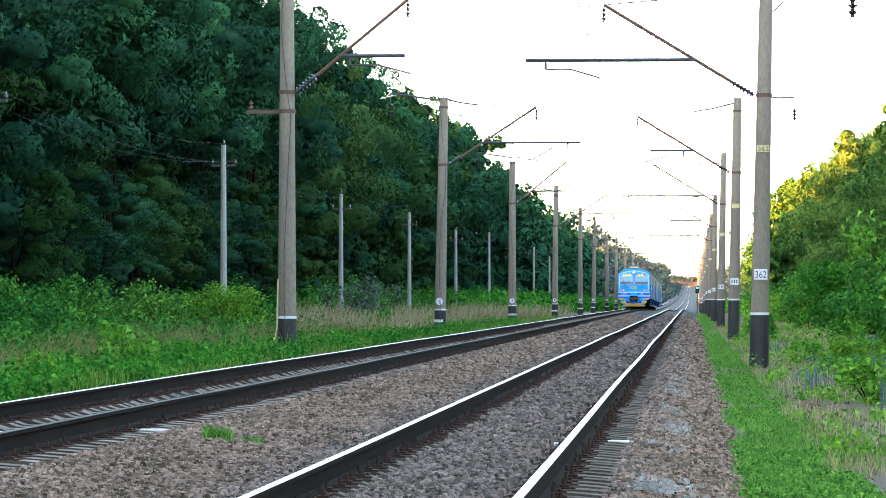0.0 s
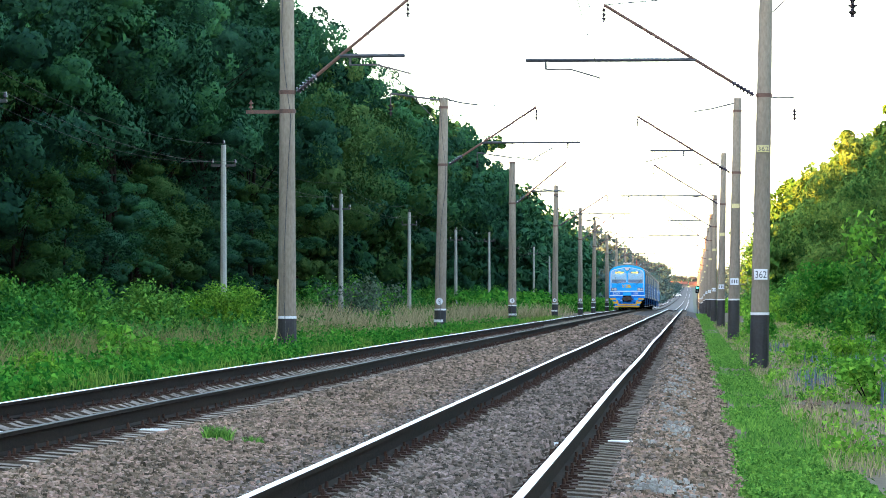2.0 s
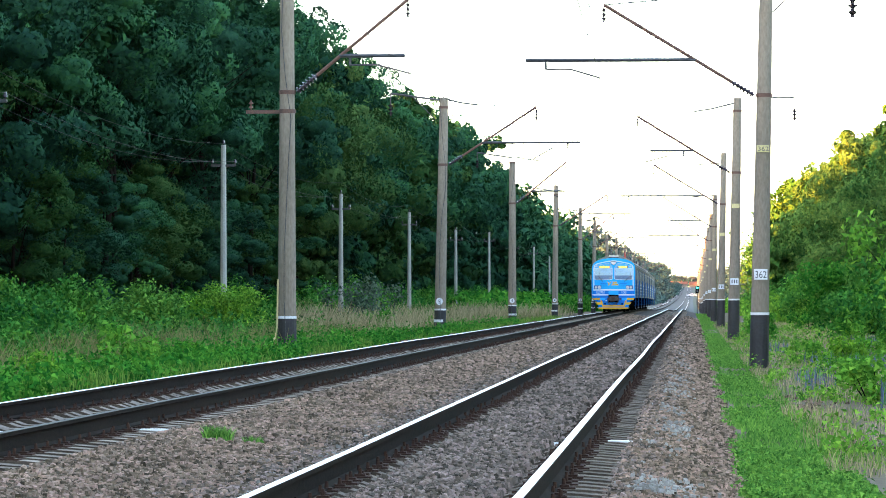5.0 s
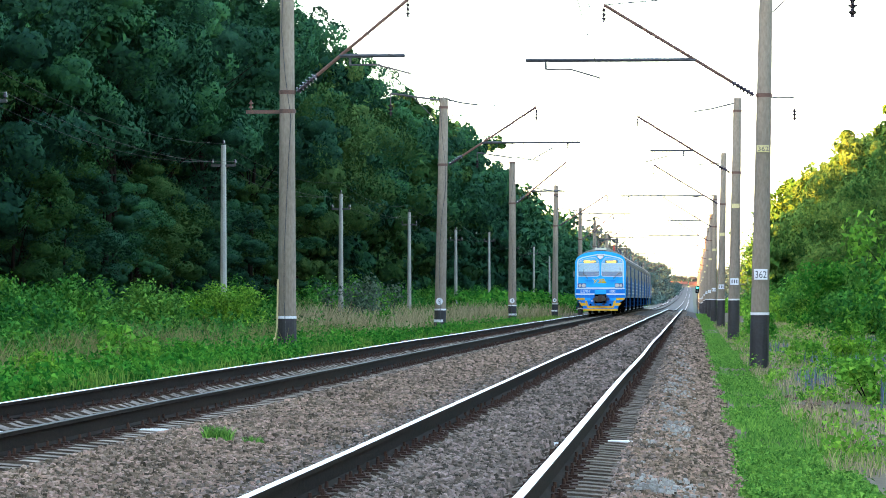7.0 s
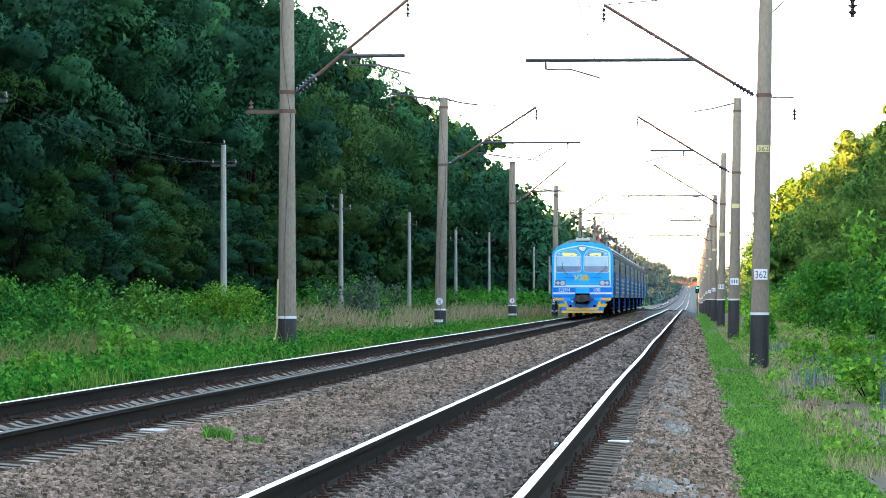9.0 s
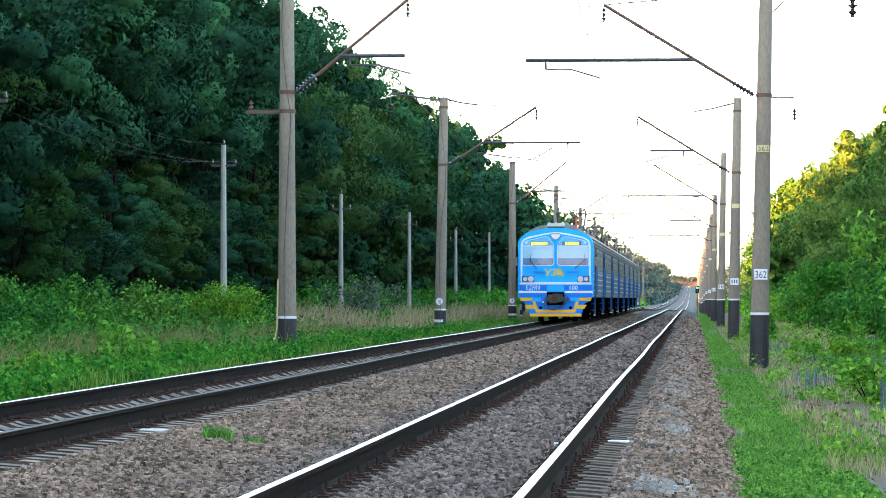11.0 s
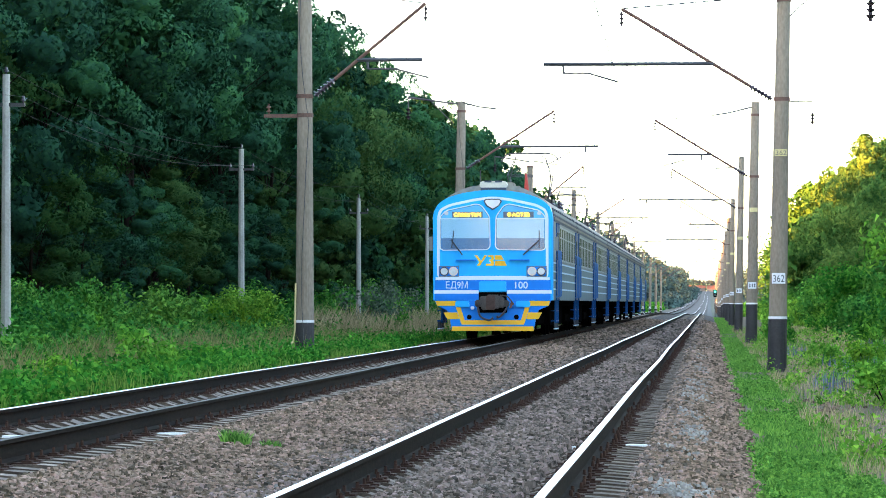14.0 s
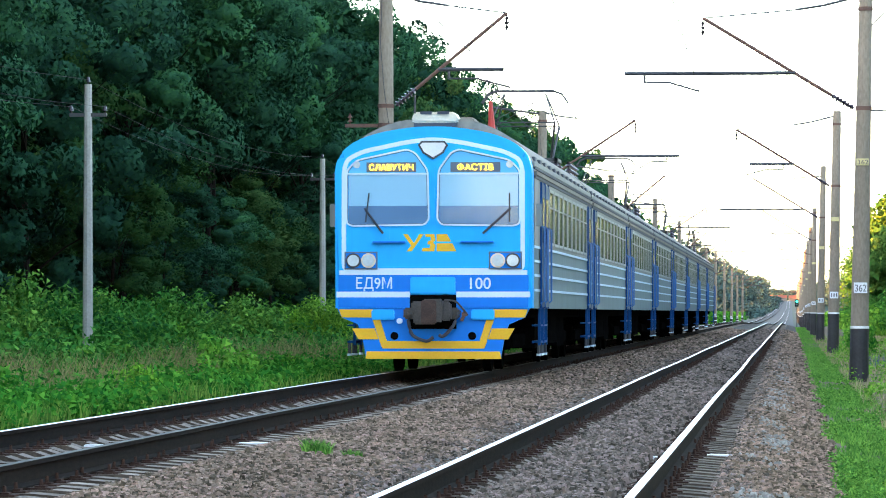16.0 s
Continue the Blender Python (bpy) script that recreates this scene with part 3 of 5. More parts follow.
M_CREAM = material("lamp_housing_cream", (0.74, 0.66, 0.50), (0.58, 0.50, 0.38), 2.0, 0.5)
# Black; on bogies and underframe it also holds the shadow under the cars.
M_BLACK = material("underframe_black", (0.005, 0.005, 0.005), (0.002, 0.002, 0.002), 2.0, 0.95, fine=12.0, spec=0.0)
M_RUBBER = material("seal_rubber", (0.05, 0.06, 0.08), (0.03, 0.035, 0.05), 5.0, 0.6)
M_SEAL = material("seal_grey", (0.10, 0.16, 0.24), (0.07, 0.11, 0.17), 5.0, 0.6)
M_HEADER = material("header_pale_blue", (0.10, 0.50, 0.88), (0.09, 0.46, 0.84), 1.0, 0.45, spec=0.25)
M_SKYPANE = material("blind_pale", (0.52, 0.74, 0.88), (0.47, 0.69, 0.84), 1.5, 0.8)
M_DASH = material("cab_interior", (0.20, 0.31, 0.48), (0.14, 0.23, 0.38), 3.0, 0.7)
M_DISPLAY = material("display_panel", (0.10, 0.14, 0.20), (0.07, 0.10, 0.15), 3.0, 0.4)
M_LED = glow("led_amber", (1.0, 0.50, 0.02), 1.3)
M_LENS = material("lamp_lens", (0.58, 0.66, 0.70), (0.42, 0.50, 0.54), 9.0, 0.15)
M_OLDRUST = material("old_brown_rust", (0.085, 0.050, 0.040), (0.045, 0.028, 0.024), 7.0, 0.85, bump=0.3, fine=40.0)
M_IRON = material("cast_iron", (0.085, 0.075, 0.07), (0.045, 0.04, 0.038), 6.0, 0.8, bump=0.3, fine=30.0)
M_RED = material("red_paint", (0.5, 0.05, 0.04), (0.35, 0.04, 0.03), 4.0, 0.5)
M_DOOR = material("door_blue", (0.004, 0.075, 0.26), (0.003, 0.055, 0.19), 1.0, 0.6, spec=0.1, fine=9.0, stretch=(1, 1, 0.3))
M_DOORLEAF = material("door_leaf", (0.055, 0.10, 0.15), (0.035, 0.065, 0.10), 1.0, 0.5, spec=0.2, fine=9.0, stretch=(1, 1, 0.3))
M_RAILPAINT = material("handrail_blue", (0.03, 0.17, 0.44), (0.02, 0.12, 0.34), 3.0, 0.4)
M_FRAME = material("window_frame_grey", (0.40, 0.42, 0.39), (0.29, 0.31, 0.29), 3.0, 0.5)
M_WINDOW = material("window_dark", (0.022, 0.026, 0.026), (0.010, 0.012, 0.012), 0.5, 0.2, spec=0.2)


def pane_material():
    m = bpy.data.materials.new("windscreen_glass")
    m.use_nodes = True
    n, l = m.node_tree.nodes, m.node_tree.links
    tr, gl, mx = n.new("ShaderNodeBsdfTransparent"), n.new("ShaderNodeBsdfGlossy"), n.new("ShaderNodeMixShader")
    tr.inputs[0].default_value = (0.86, 0.93, 0.96, 1)
    gl.inputs["Roughness"].default_value = 0.03
    mx.inputs[0].default_value = 0.014
    l.new(tr.outputs[0], mx.inputs[1])
    l.new(gl.outputs[0], mx.inputs[2])
    l.new(mx.outputs[0], n["Material Output"].inputs["Surface"])
    return m


M_GLASS = pane_material()
CAR = 20.3


def eased(points, closed=False, steps=4):
    """A smooth curve through points (Catmull-Rom)."""
    n, out = len(points), []
    at = lambda i: Vector(points[i % n] if closed else points[min(max(i, 0), n - 1)])
    for i in range(n if closed else n - 1):
        p0, p1, p2, p3 = at(i - 1), at(i), at(i + 1), at(i + 2)
        for k in range(steps):
            t = k / steps
            out.append(tuple(0.5 * (2 * p1 + (p2 - p0) * t + (2 * p0 - 5 * p1 + 4 * p2 - p3) * t * t + (3 * p1 - p0 - 3 * p2 + p3) * t ** 3)))
    return out if closed else out + [tuple(points[-1])]


def rounded(points, radius, steps=4):
    """A closed outline with its corners rounded."""
    n, out = len(points), []
    for i in range(n):
        p0, p1, p2 = (Vector(points[(i + k) % n]) for k in (-1, 0, 1))
        a, b = p0 - p1, p2 - p1
        r = min(radius, a.length * 0.45, b.length * 0.45)
        a, b = p1 + a.normalized() * r, p1 + b.normalized() * r
        for k in range(steps + 1):
            t = k / steps
            out.append(tuple((1 - t) ** 2 * a + 2 * t * (1 - t) * p1 + t * t * b))
    return out


HALF = [(1.70, 1.12)] + eased([(1.70, 3.30), (1.692, 3.55), (1.62, 3.78), (1.46, 3.95), (1.25, 4.07), (0.95, 4.17), (0.65, 4.23), (0.3, 4.275), (0.0, 4.285)], steps=3)
SHELL = HALF + [(-x, z) for x, z in HALF[-2::-1]]
ROOF_HALF = [(1.71, 3.462)] + eased([(1.69, 3.62), (1.60, 3.82), (1.45, 3.99), (1.22, 4.16), (0.95, 4.30), (0.65, 4.40), (0.3, 4.44), (0.0, 4.45)], steps=3)
ROOF = ROOF_HALF + [(-x, z) for x, z in ROOF_HALF[-2::-1]]


def px(points):
    """The nose's drawing, in hundredths of a metre from its middle and the rail, as (x, z)."""
    return [(a / 100.0, b / 100.0) for a, b in points]


def mirror(points):
    return [(-x, z) for x, z in points][::-1]


def shrink(points, d):
    """An outline moved inwards by d."""
    n = len(points)
    area = sum(points[i][0] * points[(i + 1) % n][1] - points[(i + 1) % n][0] * points[i][1] for i in range(n))
    sg = 1 if area > 0 else -1
    out = []
    for i in range(n):
        p0, p1, p2 = (Vector(points[(i + k) % n]) for k in (-1, 0, 1))
        a, b = (p1 - p0).normalized(), (p2 - p1).normalized()
        na, nb = Vector((-a.y, a.x)) * sg, Vector((-b.y, b.x)) * sg
        m = (na + nb).normalized()
        out.append(tuple(p1 + m * d / max(0.4, m.dot(na))))
    return out


def bogie(parent, y):
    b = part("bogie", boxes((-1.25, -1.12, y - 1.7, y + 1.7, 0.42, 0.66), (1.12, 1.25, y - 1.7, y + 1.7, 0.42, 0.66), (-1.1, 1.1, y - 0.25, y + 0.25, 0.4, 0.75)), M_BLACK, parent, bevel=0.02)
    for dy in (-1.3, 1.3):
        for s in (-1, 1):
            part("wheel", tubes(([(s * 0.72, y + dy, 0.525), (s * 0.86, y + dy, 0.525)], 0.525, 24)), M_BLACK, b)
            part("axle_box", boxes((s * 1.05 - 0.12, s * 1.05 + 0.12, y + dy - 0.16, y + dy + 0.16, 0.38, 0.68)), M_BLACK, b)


def car_side(parent, s, y0, y1, head):
    """One flank: corrugated lower panels, window band, stripes, doors with steps."""
    X = 1.70 * s
    lo, hi = (X, X + 0.012 * s) if s > 0 else (X + 0.012 * s, X)
    doors = [(y0 + 1.55, 0.75)] if head else []
    doors += [(y0 + (2.55 if head else 0.55), 0.95), (y1 - 1.5, 0.95)]
    for i, z in enumerate((1.44, 1.70, 1.95, 2.20)):
        part("stripe", boxes((min(X, X + 0.02 * s), max(X, X + 0.02 * s), y0 + 0.05, y1 - 0.05, z - 0.022, z + 0.022)), M_LINE, parent)
    part("gutter", boxes((min(X, X + 0.05 * s) - 0.01, max(X, X + 0.05 * s), y0, y1, 3.46, 3.52)), M_ROOF, parent)
    part("eaves_line", boxes((min(X, X + 0.03 * s), max(X, X + 0.03 * s), y0, y1, 3.40, 3.455)), M_RUBBER, parent)
    part("cornice_line", boxes((min(X, X + 0.025 * s) - 0.01, max(X, X + 0.025 * s), y0, y1, 3.56, 3.60)), M_RUBBER, parent)
    part("rain_strip", boxes((min(1.66 * s, 1.712 * s), max(1.66 * s, 1.712 * s), y0, y1, 3.62, 3.70)), M_UPPER, parent)
    for i in range(13):
        vy = y0 + 0.9 + i * (y1 - y0 - 1.8) / 12.0
        part("vent_grille", boxes((min(1.52 * s, 1.672 * s), max(1.52 * s, 1.672 * s), vy - 0.22, vy + 0.22, 3.71, 3.80)), M_RUBBER, parent)
    part("upper_panel", boxes((lo, hi, y0 + 0.03, y1 - 0.03, 2.23, 3.455)), M_UPPER, parent)
    a, b = doors[-2][0] + 1.35, doors[-1][0] - 0.4
    n = 9
    step = (b - a) / n
    for i in range(n):
        wy = a + i * step
        w = part("window", boxes((min(X + 0.012 * s, X + 0.022 * s), max(X + 0.012 * s, X + 0.022 * s), wy + 0.19, wy + step - 0.19, 2.34, 3.27)), M_WINDOW, parent, "dark tinted side window")
        fr = bmesh.new()
        xa, xb = sorted((X + 0.012 * s, X + 0.035 * s))
        for r in ((wy + 0.11, wy + 0.19, 2.29, 3.32), (wy + step - 0.19, wy + step - 0.11, 2.29, 3.32), (wy + 0.19, wy + step - 0.19, 2.29, 2.34), (wy + 0.19, wy + step - 0.19, 3.27, 3.32), (wy + 0.19, wy + step - 0.19, 2.975, 3.0)):
            box(fr, xa, xb, *r)
        part("window_frame", fr, M_FRAME, w)
    for y, wd in doors:
        xa, xb = sorted((X + 0.013 * s, X + 0.045 * s))
        d = part("door", boxes((xa, xb, y, y + wd, 1.14, 3.36)), M_DOORLEAF, parent, "dark grey-blue sliding passenger door", bevel=0.01)
        for ya in (y - 0.05, y + wd - 0.01):
            part("door_jamb", boxes((xa, xb + 0.004, ya, ya + 0.06, 1.12, 3.38)), M_DOOR, d, "blue door jamb")
        xa, xb = sorted((X + 0.046 * s, X + 0.052 * s))
        part("door_glass", boxes((xa, xb, y + 0.14, y + wd - 0.14, 2.3, 3.1)), M_WINDOW, d)
        xa, xb = sorted((X - 0.14 * s, X + 0.02 * s))
        part("steps", boxes((xa, xb, y + 0.05, y + wd - 0.05, 0.50, 0.54), (xa, xb, y + 0.05, y + wd - 0.05, 0.80, 0.83), (xb - 0.05, xb, y, y + 0.05, 0.46, 1.14), (xb - 0.05, xb, y + wd - 0.05, y + wd, 0.46, 1.14)), M_DOOR, parent, "blue boarding steps")
        for yy in (y + 0.03, y + wd - 0.03):
            post = part("step_post", tubes(([(X - 0.02 * s, yy, 0.30), (X - 0.02 * s, yy, 0.5)], 0.028, 6)), M_RUBBER, parent)
            part("post_tip", tubes(([(X - 0.02 * s, yy, 0.27), (X - 0.02 * s, yy, 0.31)], 0.04, 6)), M_LINE, post, "pale painted tip")
        for yy in (y - 0.06, y + wd + 0.06):
            part("handrail", tubes(([(X + 0.02 * s, yy, 1.2), (X + 0.09 * s, yy, 1.26), (X + 0.09 * s, yy, 2.55), (X + 0.02 * s, yy, 2.62)], 0.018, 6)), M_RAILPAINT, parent, "pale blue handrail")


def pantograph(parent, y, raised=True):
    base = part("pantograph", boxes((-0.8, -0.7, y - 0.8, y + 0.8, 4.55, 4.63), (0.7, 0.8, y - 0.8, y + 0.8, 4.55, 4.63), (-0.8, 0.8, y - 0.8, y - 0.7, 4.55, 4.63), (-0.8, 0.8, y + 0.7, y + 0.8, 4.55, 4.63)), M_STEEL, parent, "dark folding pantograph raised to the wire")
    for sx in (-0.75, 0.75):
        for sy in (-0.7, 0.7):
            bm = bmesh.new()
            insulator(bm, (sx, y + sy, 4.22), (sx, y + sy, 4.55), 0.09, 3)
            part("foot_insulator", bm, M_INSUL, base)
    mid, up = (5.45, 6.16) if raised else (4.75, 4.85)
    arms = []
    for sx in (-1, 1):
        for sy in (-1, 1):
            arms.append(([(0.62 * sx, y + 0.25 * sy, 4.63), (0.74 * sx, y + 0.95 * sy, mid)], 0.026, 6))
            arms.append(([(0.74 * sx, y + 0.95 * sy, mid), (0.48 * sx, y + 0.12 * sy, up)], 0.018, 6))
    for sy in (-1, 1):
        arms.append(([(-0.74, y + 0.95 * sy, mid), (0.74, y + 0.95 * sy, mid)], 0.018, 6))
        arms.append(([(-0.74, y + 0.95 * sy, mid), (0.48, y + 0.12 * sy, up)], 0.009, 5))
    for row in arms:
        part("arm", tubes(row), M_STEEL, base)
    part("bow", tubes(*[([(-1.0, y + d, up - 0.22), (-0.85, y + d, up), (-0.65, y + d, up + 0.07), (0.65, y + d, up + 0.07), (0.85, y + d, up), (1.0, y + d, up - 0.22)], 0.02, 6) for d in (-0.2, 0.2)]), M_STEEL, base, "collector bow touching the contact wire")


def passenger_car(head=False, motor=False):
    label = ("blue electric train leading car with yellow chevron nose" if head else
             "grey-blue electric train car with a raised pantograph" if motor else "grey-blue electric train car with deep blue doors")
    car = thing("train_car", pose(LEFT, 300, TOP_L), label, "train car", "cars of the train")
    y0, y1 = (0.55 if head else 0.3), CAR - 0.3
    part("body", prism(bmesh.new(), [(1.70, 1.12), (1.70, 3.46), (-1.70, 3.46), (-1.70, 1.12)], y0, y1), M_SIDE, car, "grey-blue car body")
    part("roof", prism(bmesh.new(), ROOF, y0, y1), M_ROOF, car, "weathered grey curved roof", smooth=False)
    for s in (-1, 1):
        car_side(car, s, y0, y1, head)
    for i in range(5):
        yy = 3.2 + i * 3.6 + (1.5 if motor else 0)
        part("roof_vent", boxes((-0.45, 0.45, yy, yy + 1.1, 4.3, 4.60)), M_ROOF, car, bevel=0.03)
    # The two narrow boxes are added fill, so no light shows between the wheels.
    part("underframe", boxes((-1.45, 1.45, y0, y1, 0.95, 1.12), (-1.4, 1.4, 5.4, 8.8, 0.38, 0.95), (-1.4, 1.4, 9.0, 12.4, 0.44, 0.95), (-1.4, 1.4, 12.6, 14.9, 0.36, 0.95), (-0.65, 0.65, 1.0, 5.4, 0.4, 0.95), (-0.65, 0.65, 14.9, 19.3, 0.4, 0.95)), M_BLACK, car, "black underframe equipment boxes with added fill against light showing through")
    bogie(car, 3.4)
    bogie(car, CAR - 3.4)
    part("gangway", boxes((-0.7, 0.7, CAR - 0.31, CAR + 0.32, 1.3, 3.4)), M_RUBBER, car)
    if motor:
        pantograph(car, 3.6)
        part("roof_cable_duct", boxes((-0.3, 0.3, 5.2, 9.0, 4.26, 4.55)), M_STEEL, car, bevel=0.03)
        for k in range(4):
            bm = bmesh.new()
            insulator(bm, (0.9, 5.6 + k * 0.9, 4.15), (0.9, 5.6 + k * 0.9, 4.65), 0.1, 4)
            part("roof_insulator", bm, M_INSUL, car)
    if head:
        nose(car)
    # full body width
    for ob in car.children_recursive:
        ob.data.transform(Matrix.Scale(1.012, 4, (1, 0, 0)))
    return car


def nose(car):
    """The cab front: a blue moulded mask with two windscreens, lamps, lettering, coupler and yellow skirt."""
    bm = prism(bmesh.new(), SHELL, 0.0, 0.56)
    front = [e for e in bm.edges if all(abs(v.co.y) < 1e-4 for v in e.verts)]
    bmesh.ops.bevel(bm, geom=front, offset=0.10, segments=3, affect="EDGES", clamp_overlap=True)
    part("cab_mask", bm, M_BLUE, car, "bright blue moulded cab front")
    out = px([(-158, 174), (-158, 352), (-152, 373), (-125, 388), (-46, 405), (0, 410), (46, 405), (125, 388), (152, 373), (158, 352), (158, 174)])
    out = rounded(out, 0.16)
    part("contour_stripe", ring(bmesh.new(), out, shrink(out, 0.075), -0.006, 0.01), M_LINE, car, "pale contour stripe round the cab front")
    for s in (-1, 1):
        shape = px([(-149, 258), (-151, 266), (-151, 352), (-133, 371), (-45, 390), (-30, 384), (-8, 353), (-6, 266), (-14, 256), (-140, 254)])
        shape = rounded(shape if s < 0 else mirror(shape), 0.09)
        scr = part("windscreen", ring(bmesh.new(), shape, shrink(shape, 0.028), -0.03, 0.02), M_LINE, car, "pale-framed cab windscreen")
        inner = shrink(shape, 0.028)
        part("seal", ring(bmesh.new(), inner, shrink(inner, 0.012), -0.018, 0.02), M_SEAL, scr)
        x0, x1 = sorted((s * 0.09, s * 1.48))
        part("header_panel", prism(bmesh.new(), [p if p[1] > 3.46 else (p[0], 3.46) for p in shrink(inner, 0.02) if p[1] > 2.7], -0.008, 0.012), M_HEADER, scr)
        part("divider", boxes((x0, x1, -0.022, 0.0, 3.445, 3.475)), M_LINE, scr)
        # Pale panel carries the sky's reflection in the windscreen as plain colour.
        part("blind", boxes((x0 + 0.02, x1 - 0.02, -0.006, 0.0, 2.90, 3.445)), M_SKYPANE, scr, "pale panel painted as sky reflected in the windscreen")
        part("desk", boxes((x0 + 0.02, x1 - 0.02, -0.006, 0.0, 2.585, 2.90)), M_DASH, scr)
        pane = part("pane", boxes((x0 + 0.005, x1 - 0.005, -0.014, -0.011, 2.58, 3.445)), M_GLASS, scr)
        pane.visible_shadow = False
        cx = s * 0.69 + (-0.03 if s < 0 else 0.04)
        part("destination_display", boxes((cx - 0.43, cx + 0.43, -0.02, -0.009, 3.49, 3.66)), M_DISPLAY, scr, "amber LED destination display")
        lettering("destination_text", "СЛАВУТИЧ" if s < 0 else "ФАСТІВ", 0.105, M_LED, scr, cx, -0.024, 3.522, width=0.76 if s < 0 else 0.62)
        part("marker_lamp", tubes(([(s * 1.32, -0.03, 3.62), (s * 1.32, 0.0, 3.62)], 0.062, 16)), M_LENS, car)
        # wiper with its motor plate
        wip = part("wiper", tubes(([(s * 0.86, -0.05, 2.42), (s * 1.18 if s < 0 else 1.34, -0.07, 2.86)], 0.022, 6), ([(s * 1.16 if s < 0 else 1.32, -0.075, 2.62), (s * 1.1 if s < 0 else 1.32, -0.075, 3.12)], 0.013, 6)), M_RUBBER, car, "black windscreen wiper")
        part("wiper_plate", boxes((s * 0.84 - 0.09, s * 0.84 + 0.09, -0.02, 0.0, 2.33, 2.50)), M_BLUE, wip, bevel=0.006)
        part("step_rail", boxes((s * 0.76 - 0.29, s * 0.76 + 0.29, -0.09, 0.0, 2.25, 2.29)), M_DEEP, car, bevel=0.012)
        lx = s * 1.245
        hl = part("headlight", boxes((lx - 0.28, lx + 0.28, -0.015, 0.0, 1.80, 2.10)), M_DEEP, car, "recessed twin headlight cluster", bevel=0.005)
        edge = [(lx - 0.285, 1.795), (lx + 0.285, 1.795), (lx + 0.285, 2.105), (lx - 0.285, 2.105)]
        part("headlight_rim", ring(bmesh.new(), edge, shrink(edge, 0.022), -0.024, 0.0), M_SEAL, hl)
        for dx in (-0.13, 0.13):
            part("bezel", tubes(([(lx + dx, -0.05, 1.95), (lx + dx, 0.0, 1.95)], 0.128, 20)), M_STEEL if dx * s > 0 else M_CREAM, hl)
            part("lens", tubes(([(lx + dx, -0.065, 1.95), (lx + dx, -0.05, 1.95)], 0.10, 20)), M_LENS, hl)
        part("stripe", boxes((min(s * 0.40, s * 1.67), max(s * 0.40, s * 1.67), -0.007, 0.01, 1.31, 1.41)), M_LINE, car)
        part("jumper_box", boxes((s * 0.86 - 0.2, s * 0.86 + 0.2, -0.06, 0.0, 0.92, 1.10)), M_BLUE, car, bevel=0.02)
    part("stripe", boxes((-1.62, 1.62, -0.008, 0.01, 1.70, 1.78)), M_LINE, car)
    part("lower_band", boxes((-1.64, 1.64, -0.004, 0.01, 1.13, 1.70)), M_DEEP, car)
    part("centre_post", boxes((-0.035, 0.035, -0.03, 0.0, 2.6, 3.6)), M_BLUE, car, bevel=0.01)
    badge = px([(-26, 396), (-20, 403), (20, 403), (26, 396), (18, 382), (0, 371), (-18, 382)])
    b = part("badge", prism(bmesh.new(), shrink(badge, 0.02), -0.03, 0.0), M_PLATE, car, "pale crest badge with grid lines")
    part("badge_rim", ring(bmesh.new(), badge, shrink(badge, 0.03), -0.036, 0.0), M_RUBBER, b)
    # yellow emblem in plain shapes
    em = [[(-52, 241), (-44, 241), (-33, 225), (-24, 241), (-16, 241), (-37, 211), (-46, 211), (-38, 221)],
          [(-14, 241), (2, 241), (4, 230), (0, 226), (4, 222), (2, 211), (-20, 211), (-18, 217), (-6, 217), (-5, 223), (-10, 223), (-9, 229), (-4, 230), (-4, 236), (-13, 236)],
          [(6, 241), (24, 241), (31, 228), (6, 228)], [(6, 225), (33, 225), (40, 211), (6, 211)]]
    bm = bmesh.new()
    for e in em:
        prism(bm, px(e), -0.006, 0.01)
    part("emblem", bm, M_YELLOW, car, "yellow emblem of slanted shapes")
    lettering("series_letters", "ЕД9М", 0.20, M_LINE, car, -1.02, -0.008, 1.46, width=0.62, bold=0.0015)
    lettering("fleet_number", "100", 0.20, M_LINE, car, 0.79, -0.008, 1.46, width=0.36, bold=0.003)
    # coupler
    part("coupler_hatch", boxes((-0.39, 0.39, -0.07, 0.0, 1.36, 1.66)), M_BLUE, car, bevel=0.02)
    # Flat black plate painted as the shaded opening behind the coupler.
    part("coupler_recess", boxes((-0.40, 0.40, -0.01, 0.03, 0.76, 1.35)), M_BLACK, car)
    part("coupler_knuckle", boxes((-0.16, 0.10, -0.56, -0.5, 0.84, 1.26), (-0.02, 0.07, -0.60, -0.55, 0.98, 1.12)), M_OLDRUST, car, "rusty coupler knuckle", bevel=0.02)
    part("buffer_beam", boxes((-0.50, 0.46, -0.16, -0.02, 0.93, 1.13)), M_IRON, car, "dark grey cast buffer beam under the coupler", bevel=0.03)
    for bx in (-0.44, -0.36, 0.34, 0.42):
        part("bolt", tubes(([(bx, -0.19, 1.03), (bx, -0.15, 1.03)], 0.022, 6)), M_STEEL, car)
    part("uncoupling_lever", tubes((eased([(0.22, -0.3, 1.26), (0.4, -0.24, 1.24), (0.52, -0.2, 1.12), (0.60, -0.12, 1.0)]), 0.018, 6)), M_IRON, car)
    part("hose_valve", tubes(([(0.55, -0.16, 1.02), (0.55, -0.05, 1.02)], 0.05, 10), ([(0.55, -0.12, 1.02), (0.50, -0.14, 0.9)], 0.03, 8)), M_RUST, car, "rusty brake hose valve")
    part("hose_valve", tubes(([(-0.57, -0.16, 0.9), (-0.57, -0.03, 0.9)], 0.05, 10)), M_LINE, car, "pale brake hose valve")
